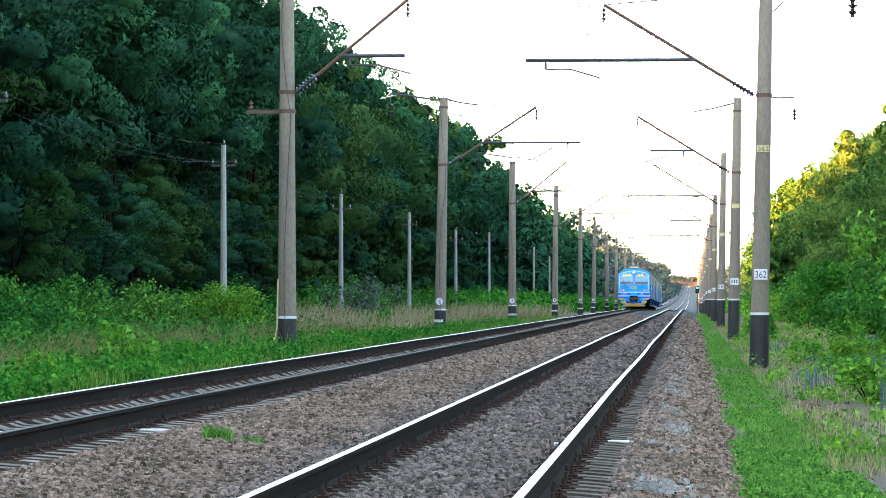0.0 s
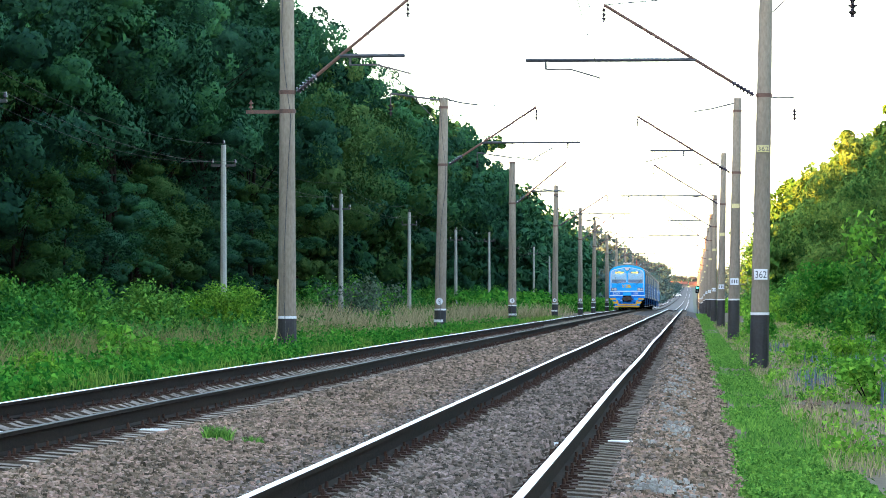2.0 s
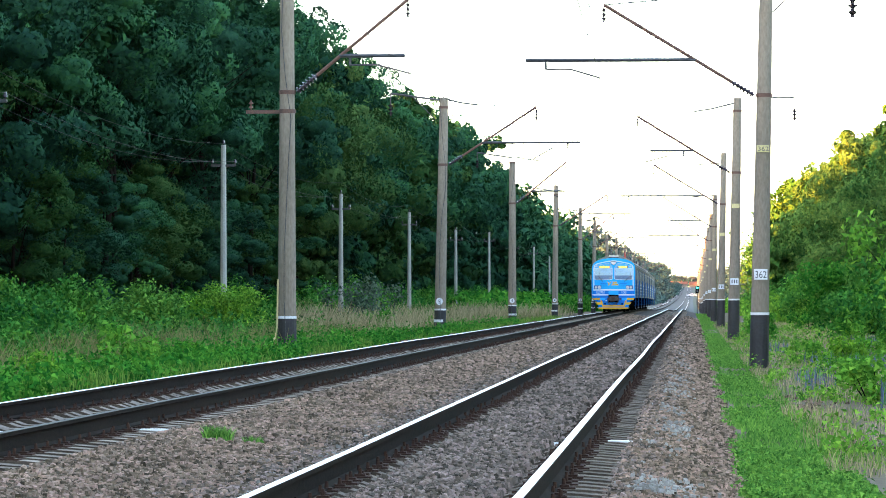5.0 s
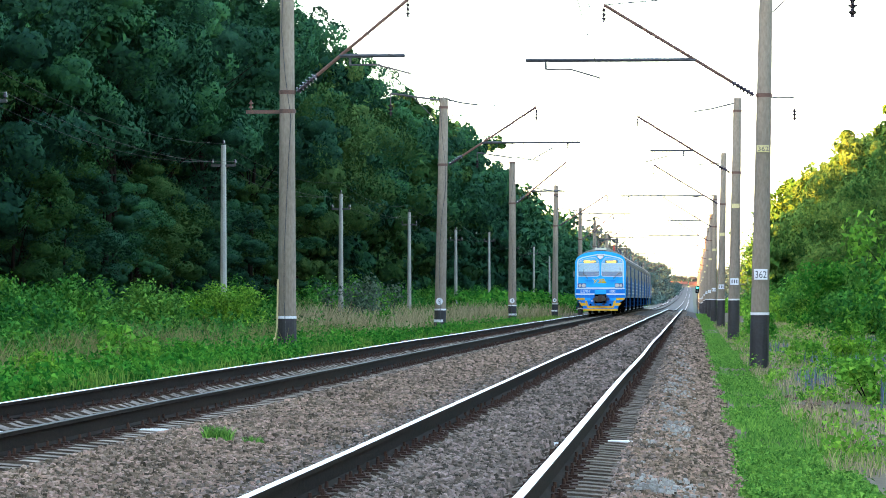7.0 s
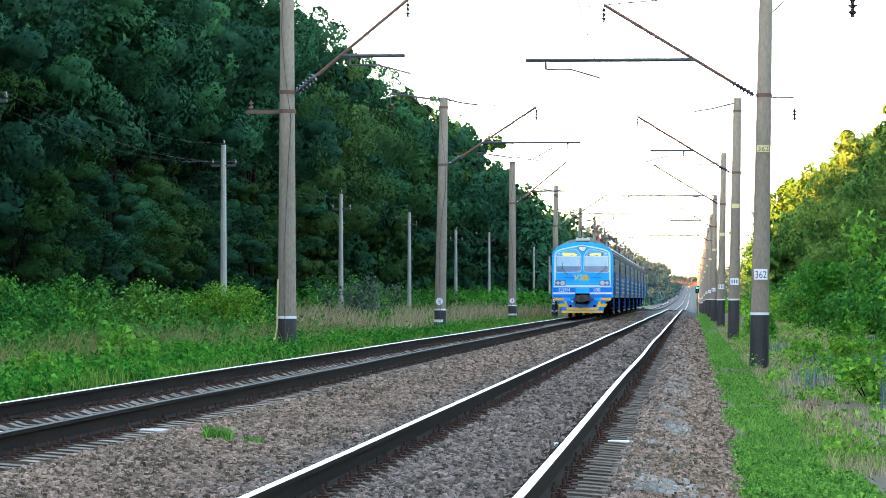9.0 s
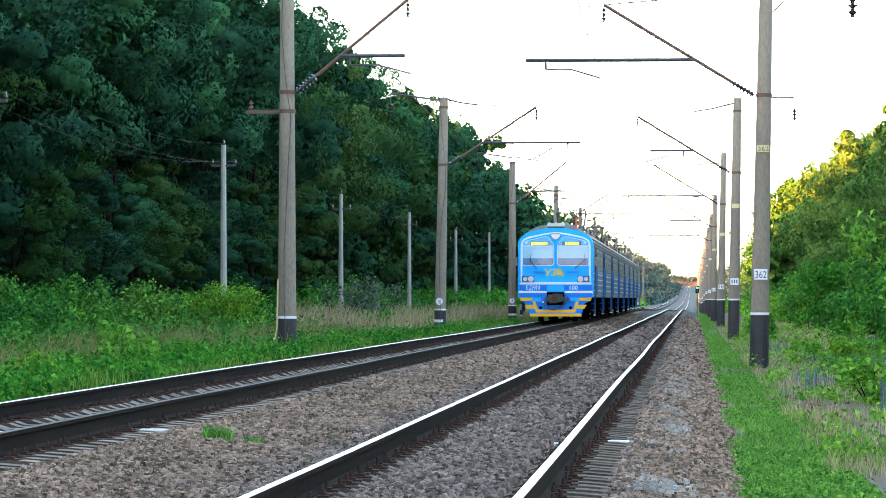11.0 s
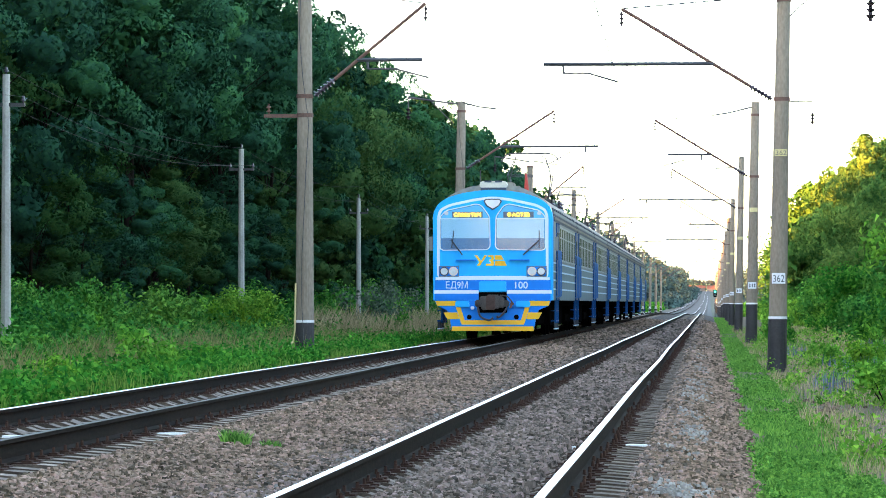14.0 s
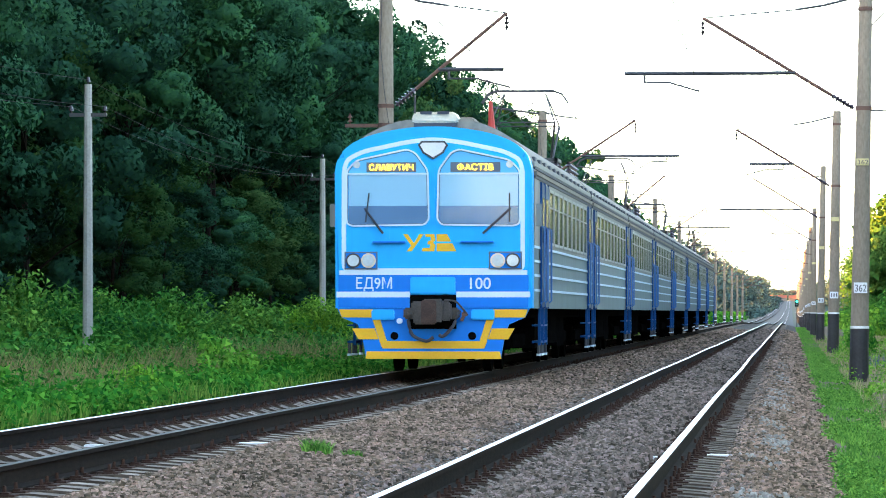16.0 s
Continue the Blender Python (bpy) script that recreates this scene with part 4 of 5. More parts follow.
    part("coupler", boxes((-0.36, 0.30, -0.25, 0.0, 1.02, 1.24), (-0.14, 0.2, -0.52, -0.2, 0.88, 1.28), (-0.3, -0.12, -0.48, -0.2, 0.84, 1.14), (0.18, 0.34, -0.4, -0.2, 0.9, 1.22)), M_IRON, car, "heavy dark automatic coupler", bevel=0.03)
    part("brake_hose", tubes((eased([(-0.42, -0.12, 0.92), (-0.34, -0.2, 0.66), (-0.1, -0.22, 0.55), (0.02, -0.2, 0.62)]), 0.03, 8), (eased([(0.46, -0.1, 1.08), (0.36, -0.18, 0.82), (0.2, -0.2, 0.64), (0.12, -0.2, 0.66)]), 0.03, 8)), M_RUBBER, car)
    # skirt: blue plate with yellow bands
    sk = px([(-166, 112), (-158, 96), (-130, 84), (-122, 58), (-116, 24), (116, 24), (122, 58), (130, 84), (158, 96), (166, 112)])
    skirt = part("skirt", prism(bmesh.new(), sk, 0.02, 0.10), M_DEEP, car, "blue front skirt with yellow chevrons")
    bands = [[(-115, 37), (-117, 24), (117, 24), (115, 37)], [(-93, 55), (-88, 42), (88, 42), (93, 55)]]
    for s in (-1, 1):
        for b in ([(-163, 110), (-158, 96), (-106, 96), (-88, 42), (-76, 42), (-97, 110)], [(-140, 77), (-129, 58), (-94, 58), (-101, 77)]):
            bands.append(b if s < 0 else [(-x, z) for x, z in b][::-1])
        # Flat black disc painted as a shaded hole in the skirt.
        part("hole", tubes(([(s * 0.67, 0.008, 0.64), (s * 0.67, 0.03, 0.64)], 0.07, 14)), M_BLACK, skirt)
    for k, b in enumerate(bands):
        part("yellow_band", prism(bmesh.new(), px(b), 0.008 - 0.001 * (k % 2), 0.03), M_YELLOW, skirt, "yellow warning band")
    # roof lamp and aerials
    part("lamp_base", boxes((-0.36, 0.36, 0.30, 0.93, 4.26, 4.36)), M_RUBBER, car, "dark base under the roof lamps")
    lamp = part("roof_lamp_housing", prism(bmesh.new(), px([(-38, 436), (-41, 441), (-35, 455), (35, 455), (41, 441), (38, 436)]), 0.28, 0.95), M_CREAM, car, "cream roof lamp housing", bevel=0.03)
    part("lamp_glass", boxes((-0.25, -0.05, 0.25, 0.34, 4.51, 4.56), (0.05, 0.25, 0.25, 0.34, 4.51, 4.56)), M_RUBBER, lamp)
    part("aerial", tubes(([(-0.40, 0.9, 4.2), (-0.40, 0.9, 4.88)], 0.018, 6)), M_STEEL, car)
    part("aerial", tubes(([(0.9, 1.6, 4.1), (0.87, 1.6, 4.80)], 0.085, 8, 0.03)), M_RED, car, "red roof aerial")
    for s in (-1, 1):
        part("mirror", boxes((min(s * 1.74, s * 1.84), max(s * 1.74, s * 1.84), 0.45, 0.5, 2.55, 2.95)), M_UPPER, car, "cab side mirror", bevel=0.01)


TRAIN = [passenger_car(head=True), passenger_car(motor=True), passenger_car()]
for k in range(3, 8):
    TRAIN.append(copy_thing(TRAIN[1 if k % 2 else 2], pose(LEFT, 300, TOP_L)))


# ---- trees ----
def unit(a):
    return a / np.maximum(np.linalg.norm(a, axis=1), 1e-6)[:, None]


def leaf_cloud(rng, centres, radii, per, size, inner=0.55, flat=0.75, hearts=None, rise=0.35, ragged=0.2):
    """Leaves round clump centres, one triangle each; returns corners, faces and soft normals that follow the clump."""
    n = len(centres)
    c = np.repeat(centres, per, 0)
    r = np.repeat(radii, per)[:, None]
    d = unit(rng.normal(size=(n * per, 3)))
    if hearts is not None:
        # on the side of the clump that looks out of its bough
        d = unit(d + 0.85 * np.repeat(unit(centres - hearts), per, 0))
    p = c + d * r * rng.uniform(inner, 1.08, (n * per, 1)) * np.array([1, 1, flat])
    soft = d * 0.8 + np.array([0, 0, rise])
    if hearts is not None:
        soft = d * 0.5 + unit(p - np.repeat(hearts, per, 0)) * 0.75
    soft = unit(soft + rng.normal(size=d.shape) * ragged)
    nrm = unit(soft + rng.normal(size=d.shape) * 0.4)
    u = unit(np.cross(nrm, rng.normal(size=d.shape)))
    w = np.cross(nrm, u)
    s = size * rng.uniform(0.6, 1.35, (n * per, 1))
    v = np.stack((p - u * s * 0.9 - w * s * 0.5, p + u * s * 1.1 - nrm * s * 0.25, p - u * s * 0.3 + w * s * 0.75), 1)
    f = (np.arange(n * per) * 3)[:, None] + np.array([[0, 1, 2]])
    return v.reshape(-1, 3), f, np.repeat(soft, 3, 0)


def leaf_mesh(name, cloud, mat, parent=None, label=""):
    v, f, nrm = cloud
    me = bpy.data.meshes.new(name)
    me.from_pydata(v.tolist(), [], f.tolist(), shade_flat=False)
    me.normals_split_custom_set_from_vertices(nrm.tolist())
    return mesh_part(name, me, mat, parent, label)


def merged(a, b):
    return np.vstack((a[0], b[0])), np.vstack((a[1], b[1] + len(a[0]))), np.vstack((a[2], b[2]))


def crown_mesh(rng, height, radius, low, boughs, per, size, bough_r, peak, hollow):
    """Big boughs in uneven tiers on the crown, each a heap of clumps on its upper and outer side, with hollows between."""
    cs, rs, hs, centres, big = [], [], [], [], []
    lobes = rng.uniform(0, 6.283, 3)
    for i in range(boughs):
        t = min(1.0, (i + rng.uniform(0.1, 0.9)) / boughs)
        a = i * 2.4 + rng.uniform(-0.5, 0.5)
        prof = math.sqrt(max(0.0, 1 - (abs(t - peak) / (1.06 - peak if t > peak else hollow)) ** 2.4))
        br = bough_r * rng.uniform(0.6, 1.3) * (0.8 if t < 0.35 or t > 0.88 else 1.1)
        rr = max(0.0, radius * prof * (1 + 0.16 * math.sin(2 * a + lobes[0]) + 0.14 * math.sin(3 * a + lobes[1])) - br * 0.5) * rng.uniform(0.8, 1.1)
        if i % 4 == 3:
            rr *= 0.35
        c = np.array((rr * math.cos(a), rr * math.sin(a), low + br * 0.5 + (height - low - br * 1.1) * t))
        centres.append(c)
        big.append(br)
        away = np.array((math.cos(a), math.sin(a), 0.0)) * 0.45
        for _ in range(9):
            d = rng.normal(size=3)
            d[2] = d[2] if d[2] > 0 else d[2] * 0.6
            d = d / np.linalg.norm(d) + away
            cs.append(c + d * br * rng.uniform(0.5, 0.78) * np.array([1, 1, 0.7]))
            rs.append(br * rng.uniform(0.3, 0.52))
            hs.append(c)
    cloud = leaf_cloud(rng, np.array(cs), np.array(rs), per, size, 0.8, 0.75, np.array(hs), ragged=0.1)
    inside = leaf_cloud(rng, np.array(centres), np.array(big) * 0.45, max(16, per // 3), size * 2.2, 0.3, 0.7, ragged=0.1)
    return merged(cloud, inside), centres


def tree_template(seed, height, radius, low, boughs, per, size, bough_r, leaf, label, peak=0.66, hollow=0.72):
    rng = np.random.default_rng(seed)
    ob = thing("tree", pose(0, 0, -100), label, "tree")
    cloud, cs = crown_mesh(rng, height, radius, low, boughs, per, size, bough_r, peak, hollow)
    bm = bmesh.new()
    tube(bm, [(0, 0, -0.3), (rng.uniform(-0.3, 0.3), rng.uniform(-0.3, 0.3), height * 0.35), (rng.uniform(-0.6, 0.6), 0, height * 0.8)], 0.15, 8, 0.03)
    for c in cs[::2]:
        z = max(low * 0.6, c[2] * 0.62)
        tube(bm, [(0, 0, z), (c[0] * 0.5, c[1] * 0.5, z + (c[2] - z) * 0.6), tuple(c)], 0.035, 5, 0.01)
    part("trunk", bm, M_BARK, ob, "brown trunk and limbs")
    leaf_mesh("crown", cloud, leaf, ob, "uneven leafy crown")
    return ob


L_LABEL = "tall dense dark green broadleaf tree at the wood's edge"
O_LABEL = "olive green broadleaf tree at the wood's edge"
R_LABEL = "fresh green broadleaf tree with sunlit golden top"
TALL = 15.0
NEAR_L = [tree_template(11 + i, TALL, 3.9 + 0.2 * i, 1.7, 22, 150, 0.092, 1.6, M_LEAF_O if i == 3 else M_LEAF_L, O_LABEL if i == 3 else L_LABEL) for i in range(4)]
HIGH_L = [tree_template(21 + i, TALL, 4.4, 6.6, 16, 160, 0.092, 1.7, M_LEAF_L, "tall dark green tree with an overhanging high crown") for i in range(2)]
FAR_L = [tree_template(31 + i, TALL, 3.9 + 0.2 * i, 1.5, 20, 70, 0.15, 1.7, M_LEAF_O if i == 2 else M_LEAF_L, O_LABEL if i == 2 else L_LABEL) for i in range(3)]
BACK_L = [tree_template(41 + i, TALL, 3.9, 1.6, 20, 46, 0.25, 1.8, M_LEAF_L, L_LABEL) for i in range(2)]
LOW_R = 10.0
NEAR_R = [tree_template(51 + i, LOW_R, 2.9, 0.3, 22, 62, 0.085, 1.2, M_LEAF_R, R_LABEL, 0.5, 0.72) for i in range(3)]
FAR_R = [tree_template(71 + i, LOW_R, 3.0, 0.3, 20, 36, 0.125, 1.3, M_LEAF_R, R_LABEL, 0.5, 0.72) for i in range(3)]
BACK_R = [tree_template(81 + i, LOW_R, 3.0, 0.3, 16, 24, 0.22, 1.35, M_LEAF_R, R_LABEL, 0.5, 0.72) for i in range(2)]


def along(knots, y):
    for (a, za), (b, zb) in zip(knots, knots[1:]):
        if y <= b:
            return za + (zb - za) * max(0.0, y - a) / (b - a)
    return knots[-1][1]


WOOD_TOP = ((84, 15.0), (180, 15.8), (255, 16.2), (310, 17.6), (370, 16.8), (440, 14.6))
SUNNY_TOP = ((110, 9.8), (200, 10.6), (250, 13.0), (320, 12.6), (420, 13.6), (600, 14.5))


def plant(kinds, x, y, rng, group, tall):
    ob = copy_thing(rng.choice(kinds), pose(x, y, level(x, y), rng.uniform(-3, 3), rng.uniform(-3, 3), rng.uniform(0, 360)))
    s = tall * rng.uniform(0.9, 1.04)
    ob.scale = (s ** 0.7, s ** 0.7, s)
    return tagged(ob, group=group)


rng = random.Random(5)
for row, (x0, grow) in enumerate(((-21.3, 0.93), (-25.5, 1.04), (-30.5, 1.14))):
    y = 84 + 2.0 * row
    while y < 440:
        back = 1.0 if y < 300 or row == 0 else 0.9
        bay = row == 0 and 118 < y < 178
        near = y < (225 if row == 0 else 120) and row < 2
        plant(HIGH_L if bay else NEAR_L if near else (BACK_L if row == 2 or y > 330 else FAR_L), x0 + (1.2 if bay else 0.0) + rng.uniform(-1.3, 1.0), y, rng, "trees of the wood beside the line", back * grow * along(WOOD_TOP, y) / TALL)
        y += rng.uniform(3.6, 5.4) * (1.0 if y < 280 else 1.35) * (1.0 if row < 2 else 1.4)
for row, (x0, grow) in enumerate(((11.6, 0.94), (15.8, 1.12), (21, 1.25))):
    y = 118 + 3.0 * row
    while y < 420:
        plant(NEAR_R if y < (270 if row == 0 else 180) and row < 2 else (BACK_R if row == 2 or y > 345 else FAR_R), x0 + rng.uniform(-0.9, 0.9), y, rng, "trees on the sunny side of the line", grow * along(SUNNY_TOP, y) / LOW_R)
        y += rng.uniform(3.4, 4.9) * (1.0 if y < 280 else 1.35) * (1.0 if row < 2 else 1.3)
for i in range(12):
    ob = plant(NEAR_L, -19.4 + rng.uniform(-0.7, 0.4), 112 + 5.8 * i, rng, "trees of the wood beside the line", rng.uniform(0.34, 0.46))
    tagged(ob, "young dark green tree under the high crowns")
for x, y, h in ((-28, 372, 20.5), (-28.5, 398, 22.0), (-28, 425, 22.8), (-27.5, 450, 21.6), (-26, 300, 19.4)):
    plant(FAR_L, x, y, rng, "trees of the wood beside the line", h / TALL)
for ob in NEAR_L + HIGH_L + FAR_L + BACK_L + NEAR_R + FAR_R + BACK_R:
    for o in (*ob.children_recursive, ob):
        bpy.data.objects.remove(o)


def far_woods(name, x0, x1, y0, y1, count, h, leaf, seed, label, leaves=26, size=0.5, spread=1.9):
    rng = np.random.default_rng(seed)
    cs, rs = [], []
    for _ in range(count):
        x, y = rng.uniform(x0, x1), rng.uniform(y0, y1)
        hh = h * rng.uniform(0.8, 1.15)
        for k in range(9):
            cs.append((x + rng.normal() * 0.84 * spread, y + rng.normal() * 0.84 * spread, level(x, y) + hh * (0.12 + 0.88 * (k + rng.uniform(0, 1)) / 9)))
            rs.append(spread)
    tagged(leaf_mesh(name, leaf_cloud(rng, np.array(cs), np.array(rs), leaves, size), leaf), label, "woods", kind="stuff")


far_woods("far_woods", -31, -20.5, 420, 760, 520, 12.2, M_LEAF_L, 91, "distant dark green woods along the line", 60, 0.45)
# Hidden taller back row, added to keep the sun off the far masts.
far_woods("far_woods", -46, -33, 430, 760, 420, 15.8, M_LEAF_L, 87, "added hidden distant woods that keep sun off the far masts", 50, 0.5)
far_woods("far_woods", -44, -20, 740, 3200, 1300, 15, M_LEAF_HAZED, 96, "woods far along the line, haze-blue tint in the leaf colour", 18, 0.75, 2.4)
# Dense foliage added behind the visible edge to stop low sun leaking through.
far_woods("wood_interior", -46, -29, 60, 200, 420, 20.0, M_LEAF_L, 88, "added dense foliage hidden behind the wood's edge against sun leaks", 34, 0.55)
far_woods("wood_interior", -46, -29, 200, 430, 560, 18.0, M_LEAF_L, 90, "added dense foliage hidden behind the wood's edge against sun leaks", 34, 0.5)
far_woods("far_woods", 12, 28, 400, 860, 300, 13.5, M_LEAF_R, 92, "distant green woods along the line", 34, 0.3)
far_woods("far_woods", 12, 40, 840, 3200, 420, 11, M_LEAF_HAZED, 97, "green woods far along the line, haze tint in the leaf colour", 24, 0.5)
far_woods("far_woods", -420, 420, 3250, 3500, 420, 9, M_LEAF_HAZED, 93, "woods on the far rise, haze tint in the leaf colour", 16, 1.0)
far_woods("far_scrub", -20, -12, 250, 1000, 520, 1.5, M_LEAF_BUSH, 98, "low green scrub along the line far off", 14, 0.22, 0.8)
far_woods("far_scrub", 4.6, 11, 230, 1000, 420, 1.3, M_LEAF_BUSH, 99, "low green scrub along the line far off", 14, 0.22, 0.7)
far_woods("far_scrub", -22, -9.8, 1000, 3100, 520, 3.2, M_LEAF_HAZED, 89, "scrub along the line on the far rise, haze tint in the leaf colour", 14, 0.5, 1.5)
# Out of view: woods added to block the low sun from the near ground.
far_woods("woods_behind", -46, -21, -100, 84, 520, 16, M_LEAF_L, 94, "added unseen dark green woods that keep the sun off the near line", 34, 0.6)
# Also added out of view, closing the other side of the line.
far_woods("woods_behind", 12, 26, -60, 112, 140, 10.5, M_LEAF_R, 95, "added unseen green woods closing the other side of the line", 16, 0.5)


# ---- undergrowth ----
def blades(name, rng, x, y, z, height, width, mat, label, lean=0.35):
    """Grass: each blade a bent strip of two quads that narrows to its tip."""
    n = len(x)
    a = rng.uniform(0, 6.283, n)
    d = np.column_stack((np.cos(a), np.sin(a), np.zeros(n)))
    side = np.column_stack((np.ones(n), rng.uniform(-0.5, 0.5, n), np.zeros(n)))
    h = height * rng.uniform(0.5, 1.25, n)
    w = (width * rng.uniform(0.6, 1.3, n))[:, None]
    p = np.column_stack((x, y, z))
    up = np.array([0, 0, 1.0])
    m = p + up * (h * 0.6)[:, None] + d * (h * lean * 0.35)[:, None]
    t = p + up * h[:, None] * 0.97 + d * (h * lean)[:, None]
    v = np.stack((p - side * w, p + side * w, m + side * w * 0.8, m - side * w * 0.8, t), 1)
    k = (np.arange(n) * 5)[:, None]
    quads = (k + np.array([[0, 1, 2, 3]])).tolist()
    tris = (k + np.array([[3, 2, 4]])).tolist()
    ob = soup(name, v.reshape(-1, 3).tolist(), quads + tris, mat)
    ob.data.shade_smooth()
    ob.data.normals_split_custom_set_from_vertices(np.repeat(unit(up + d * 0.45 + rng.normal(size=(n, 3)) * 0.3 + np.array([0, -0.35, 0])), 5, 0).tolist())
    return tagged(ob, label, "grass", kind="stuff")


def heights(x, y):
    return np.array([level(a, b) for a, b in zip(x, y)]) - 0.02


def scatter(rng, n, x0, x1, y0, y1, power=1.6):
    y = y0 + (y1 - y0) * rng.uniform(0, 1, n) ** power
    return rng.uniform(x0, x1, n), y


def build_grass():
    rng = np.random.default_rng(17)
    for name, n, x0, x1, y0, y1, h, w, mat, label in (
            ("grass_verge", 90000, -18.5, -8.1, 38, 260, 0.26, 0.005, M_GRASS, "tall uneven green verge grass before the wood"),
            ("dry_grass", 40000, -17.5, -9.2, 45, 260, 0.62, 0.004, M_SEED, "olive-brown grass stalks with seed heads among the weeds"),
            ("dry_grass", 9000, -14.5, -9.7, 135, 330, 0.95, 0.008, M_STRAW, "pale tall dry grass at the feet of the masts"),
            ("grass_strip", 40000, 0.42, 1.5, 31, 420, 0.085, 0.006, M_GRASS_B, "low fresh green grass strip beside the ballast"),
            ("grass_slope", 30000, 1.3, 9.5, 36, 260, 0.17, 0.005, M_GRASS, "uneven green grass under the masts"),
            ("dry_grass", 60000, 1.25, 8.5, 36, 240, 0.20, 0.003, M_STRAW, "dry straw-coloured grass between the herbs")):
        x, y = scatter(rng, n, x0, x1, y0, y1, 2.2 if y1 > 300 else 1.6)
        # uneven patches
        patch = np.array([noise.noise(Vector((a * 0.55, b * 0.16, len(name)))) for a, b in zip(x, y)])
        keep = patch > (rng.uniform(-0.42, 0.18, n) - np.clip(1.05 - x, -0.5, 0.5) * 0.5 if name == "grass_strip" else rng.uniform(-0.22, 0.32, n))
        if name == "grass_strip":
            keep &= x > 0.5 + np.array([0.28 * noise.noise(Vector((b * 0.9, 1.7, 0))) + 0.2 * noise.noise(Vector((b * 0.23, 5.1, 0))) for b in y])
        x, y, patch = x[keep], y[keep], patch[keep]
        blades(name, rng, x, y, heights(x, y), h * (1 + 0.6 * patch), w * (1 + y / 260), mat, label)
    x, y = scatter(rng, 6500, 1.9, 6.5, 55, 125, 1.0)
    keep = np.array([noise.noise(Vector((a * 0.6, b * 0.12, 7.7))) for a, b in zip(x, y)]) > 0.18
    blades("flowering_herbs", rng, x[keep], y[keep], heights(x[keep], y[keep]), 0.42, 0.007, M_HERB, "bluish flowering herbs in the dry grass", 0.15)


build_grass()


def leaf_cover(name, seed, n, x0, x1, y0, y1, r, h, per, size, mat, label, threshold, power=1.6):
    """Low broad-leaved plants in uneven patches."""
    rng = np.random.default_rng(seed)
    x, y = scatter(rng, n, x0, x1, y0, y1, power)
    keep = np.array([noise.noise(Vector((a * 0.8, b * 0.22, seed * 1.7))) for a, b in zip(x, y)]) > threshold
    x, y = x[keep], y[keep]
    hh = h * rng.uniform(0.4, 1.25, len(x))
    c = np.column_stack((x, y, heights(x, y) + hh * 0.6))
    cloud = leaf_cloud(rng, c, r * rng.uniform(0.6, 1.3, len(x)), per, size, 0.2, h / r, ragged=0.5)
    tagged(leaf_mesh(name, cloud, mat), label, "plants", kind="stuff")


leaf_cover("verge_weeds", 41, 6400, -14.5, -8.25, 40, 190, 0.28, 0.34, 34, 0.05, M_LEAF_BUSH, "leafy green weeds beside the track", -0.12)
leaf_cover("verge_weeds", 42, 3000, -18.5, -13, 70, 260, 0.5, 0.6, 36, 0.075, M_LEAF_HEDGE, "leafy green weeds before the wood", -0.1)
leaf_cover("clover", 43, 4600, 0.40, 1.5, 31, 160, 0.11, 0.07, 22, 0.022, M_GRASS_B, "low clover and plantain beside the ballast", -0.18, 1.9)
leaf_cover("slope_weeds", 44, 2600, 1.4, 9, 36, 200, 0.22, 0.26, 30, 0.04, M_LEAF_BUSH, "leafy weeds in the dry grass under the masts", 0.02)


def bush_template(seed, h, r, leaf, size, clumps, per, label):
    rng = np.random.default_rng(seed)
    ob = thing("bush", pose(0, 0, -100), label, "bush")
    cs = np.column_stack((rng.normal(size=clumps) * r * 0.5, rng.normal(size=clumps) * r * 0.5, h * rng.uniform(0.12, 0.9, clumps)))
    cloud = leaf_cloud(rng, cs, np.full(clumps, r * 0.42), per, size, 0.3, 0.9, ragged=0.4)
    leaf_mesh("foliage", cloud, leaf, ob)
    part("stem", tubes(*[([(0, 0, -0.1), tuple(c)], 0.018, 4, 0.006) for c in cs[:6]]), M_BARK, ob)
    return ob


WEED = [bush_template(101 + i, 1.0, 0.75, M_LEAF_BUSH, 0.065, 11, 90, "low leafy green weeds at the wood's edge") for i in range(3)]
WEED += [bush_template(105, 0.7, 0.6, M_LEAF_LIME, 0.06, 9, 80, "yellow-green leafy weeds beside the track"), bush_template(104, 0.8, 0.7, M_LEAF_LIME, 0.06, 10, 80, "yellow-green leafy weeds beside the track")]
SHRUB = [bush_template(113, 2.0, 1.1, M_LEAF_LIME, 0.065, 18, 170, "lime green leafy shrub before the wood")] + [bush_template(111 + i, 2.2, 1.2, M_LEAF_BUSH, 0.065, 18, 190, "bright green leafy shrub before the wood") for i in range(2)]
HEDGE = [bush_template(131 + i, 2.1, 1.25, M_LEAF_HEDGE, 0.075, 18, 130, "deep green leafy shrub at the wood's foot") for i in range(2)]
SILVER = [bush_template(121, 1.7, 1.25, M_SILVER, 0.06, 16, 170, "pale silver-green rounded shrub")]
rng = random.Random(8)


def bush(kinds, x, y, grow, group):
    ob = copy_thing(rng.choice(kinds), pose(x, y, level(x, y), 0, 0, rng.uniform(0, 360)))
    s = grow * rng.uniform(0.8, 1.2)
    ob.scale = (s, s, s * rng.uniform(0.85, 1.15))
    tagged(ob, group=group)


for i in range(78):
    y = 42 + 170 * rng.random() ** 1.6
    bush(WEED, rng.uniform(-16.5, -10.6 if y > 66 else -8.9), y, rng.uniform(0.4, 0.8), "weeds of the verge")
for i in range(108):
    y = 84 + 250 * rng.random() ** 1.5
    bush(HEDGE, rng.uniform(-19.5, -15.8), y, rng.uniform(0.62, 0.92) if y < 170 else rng.uniform(0.65, 1.0), "shrubs at the foot of the wood")
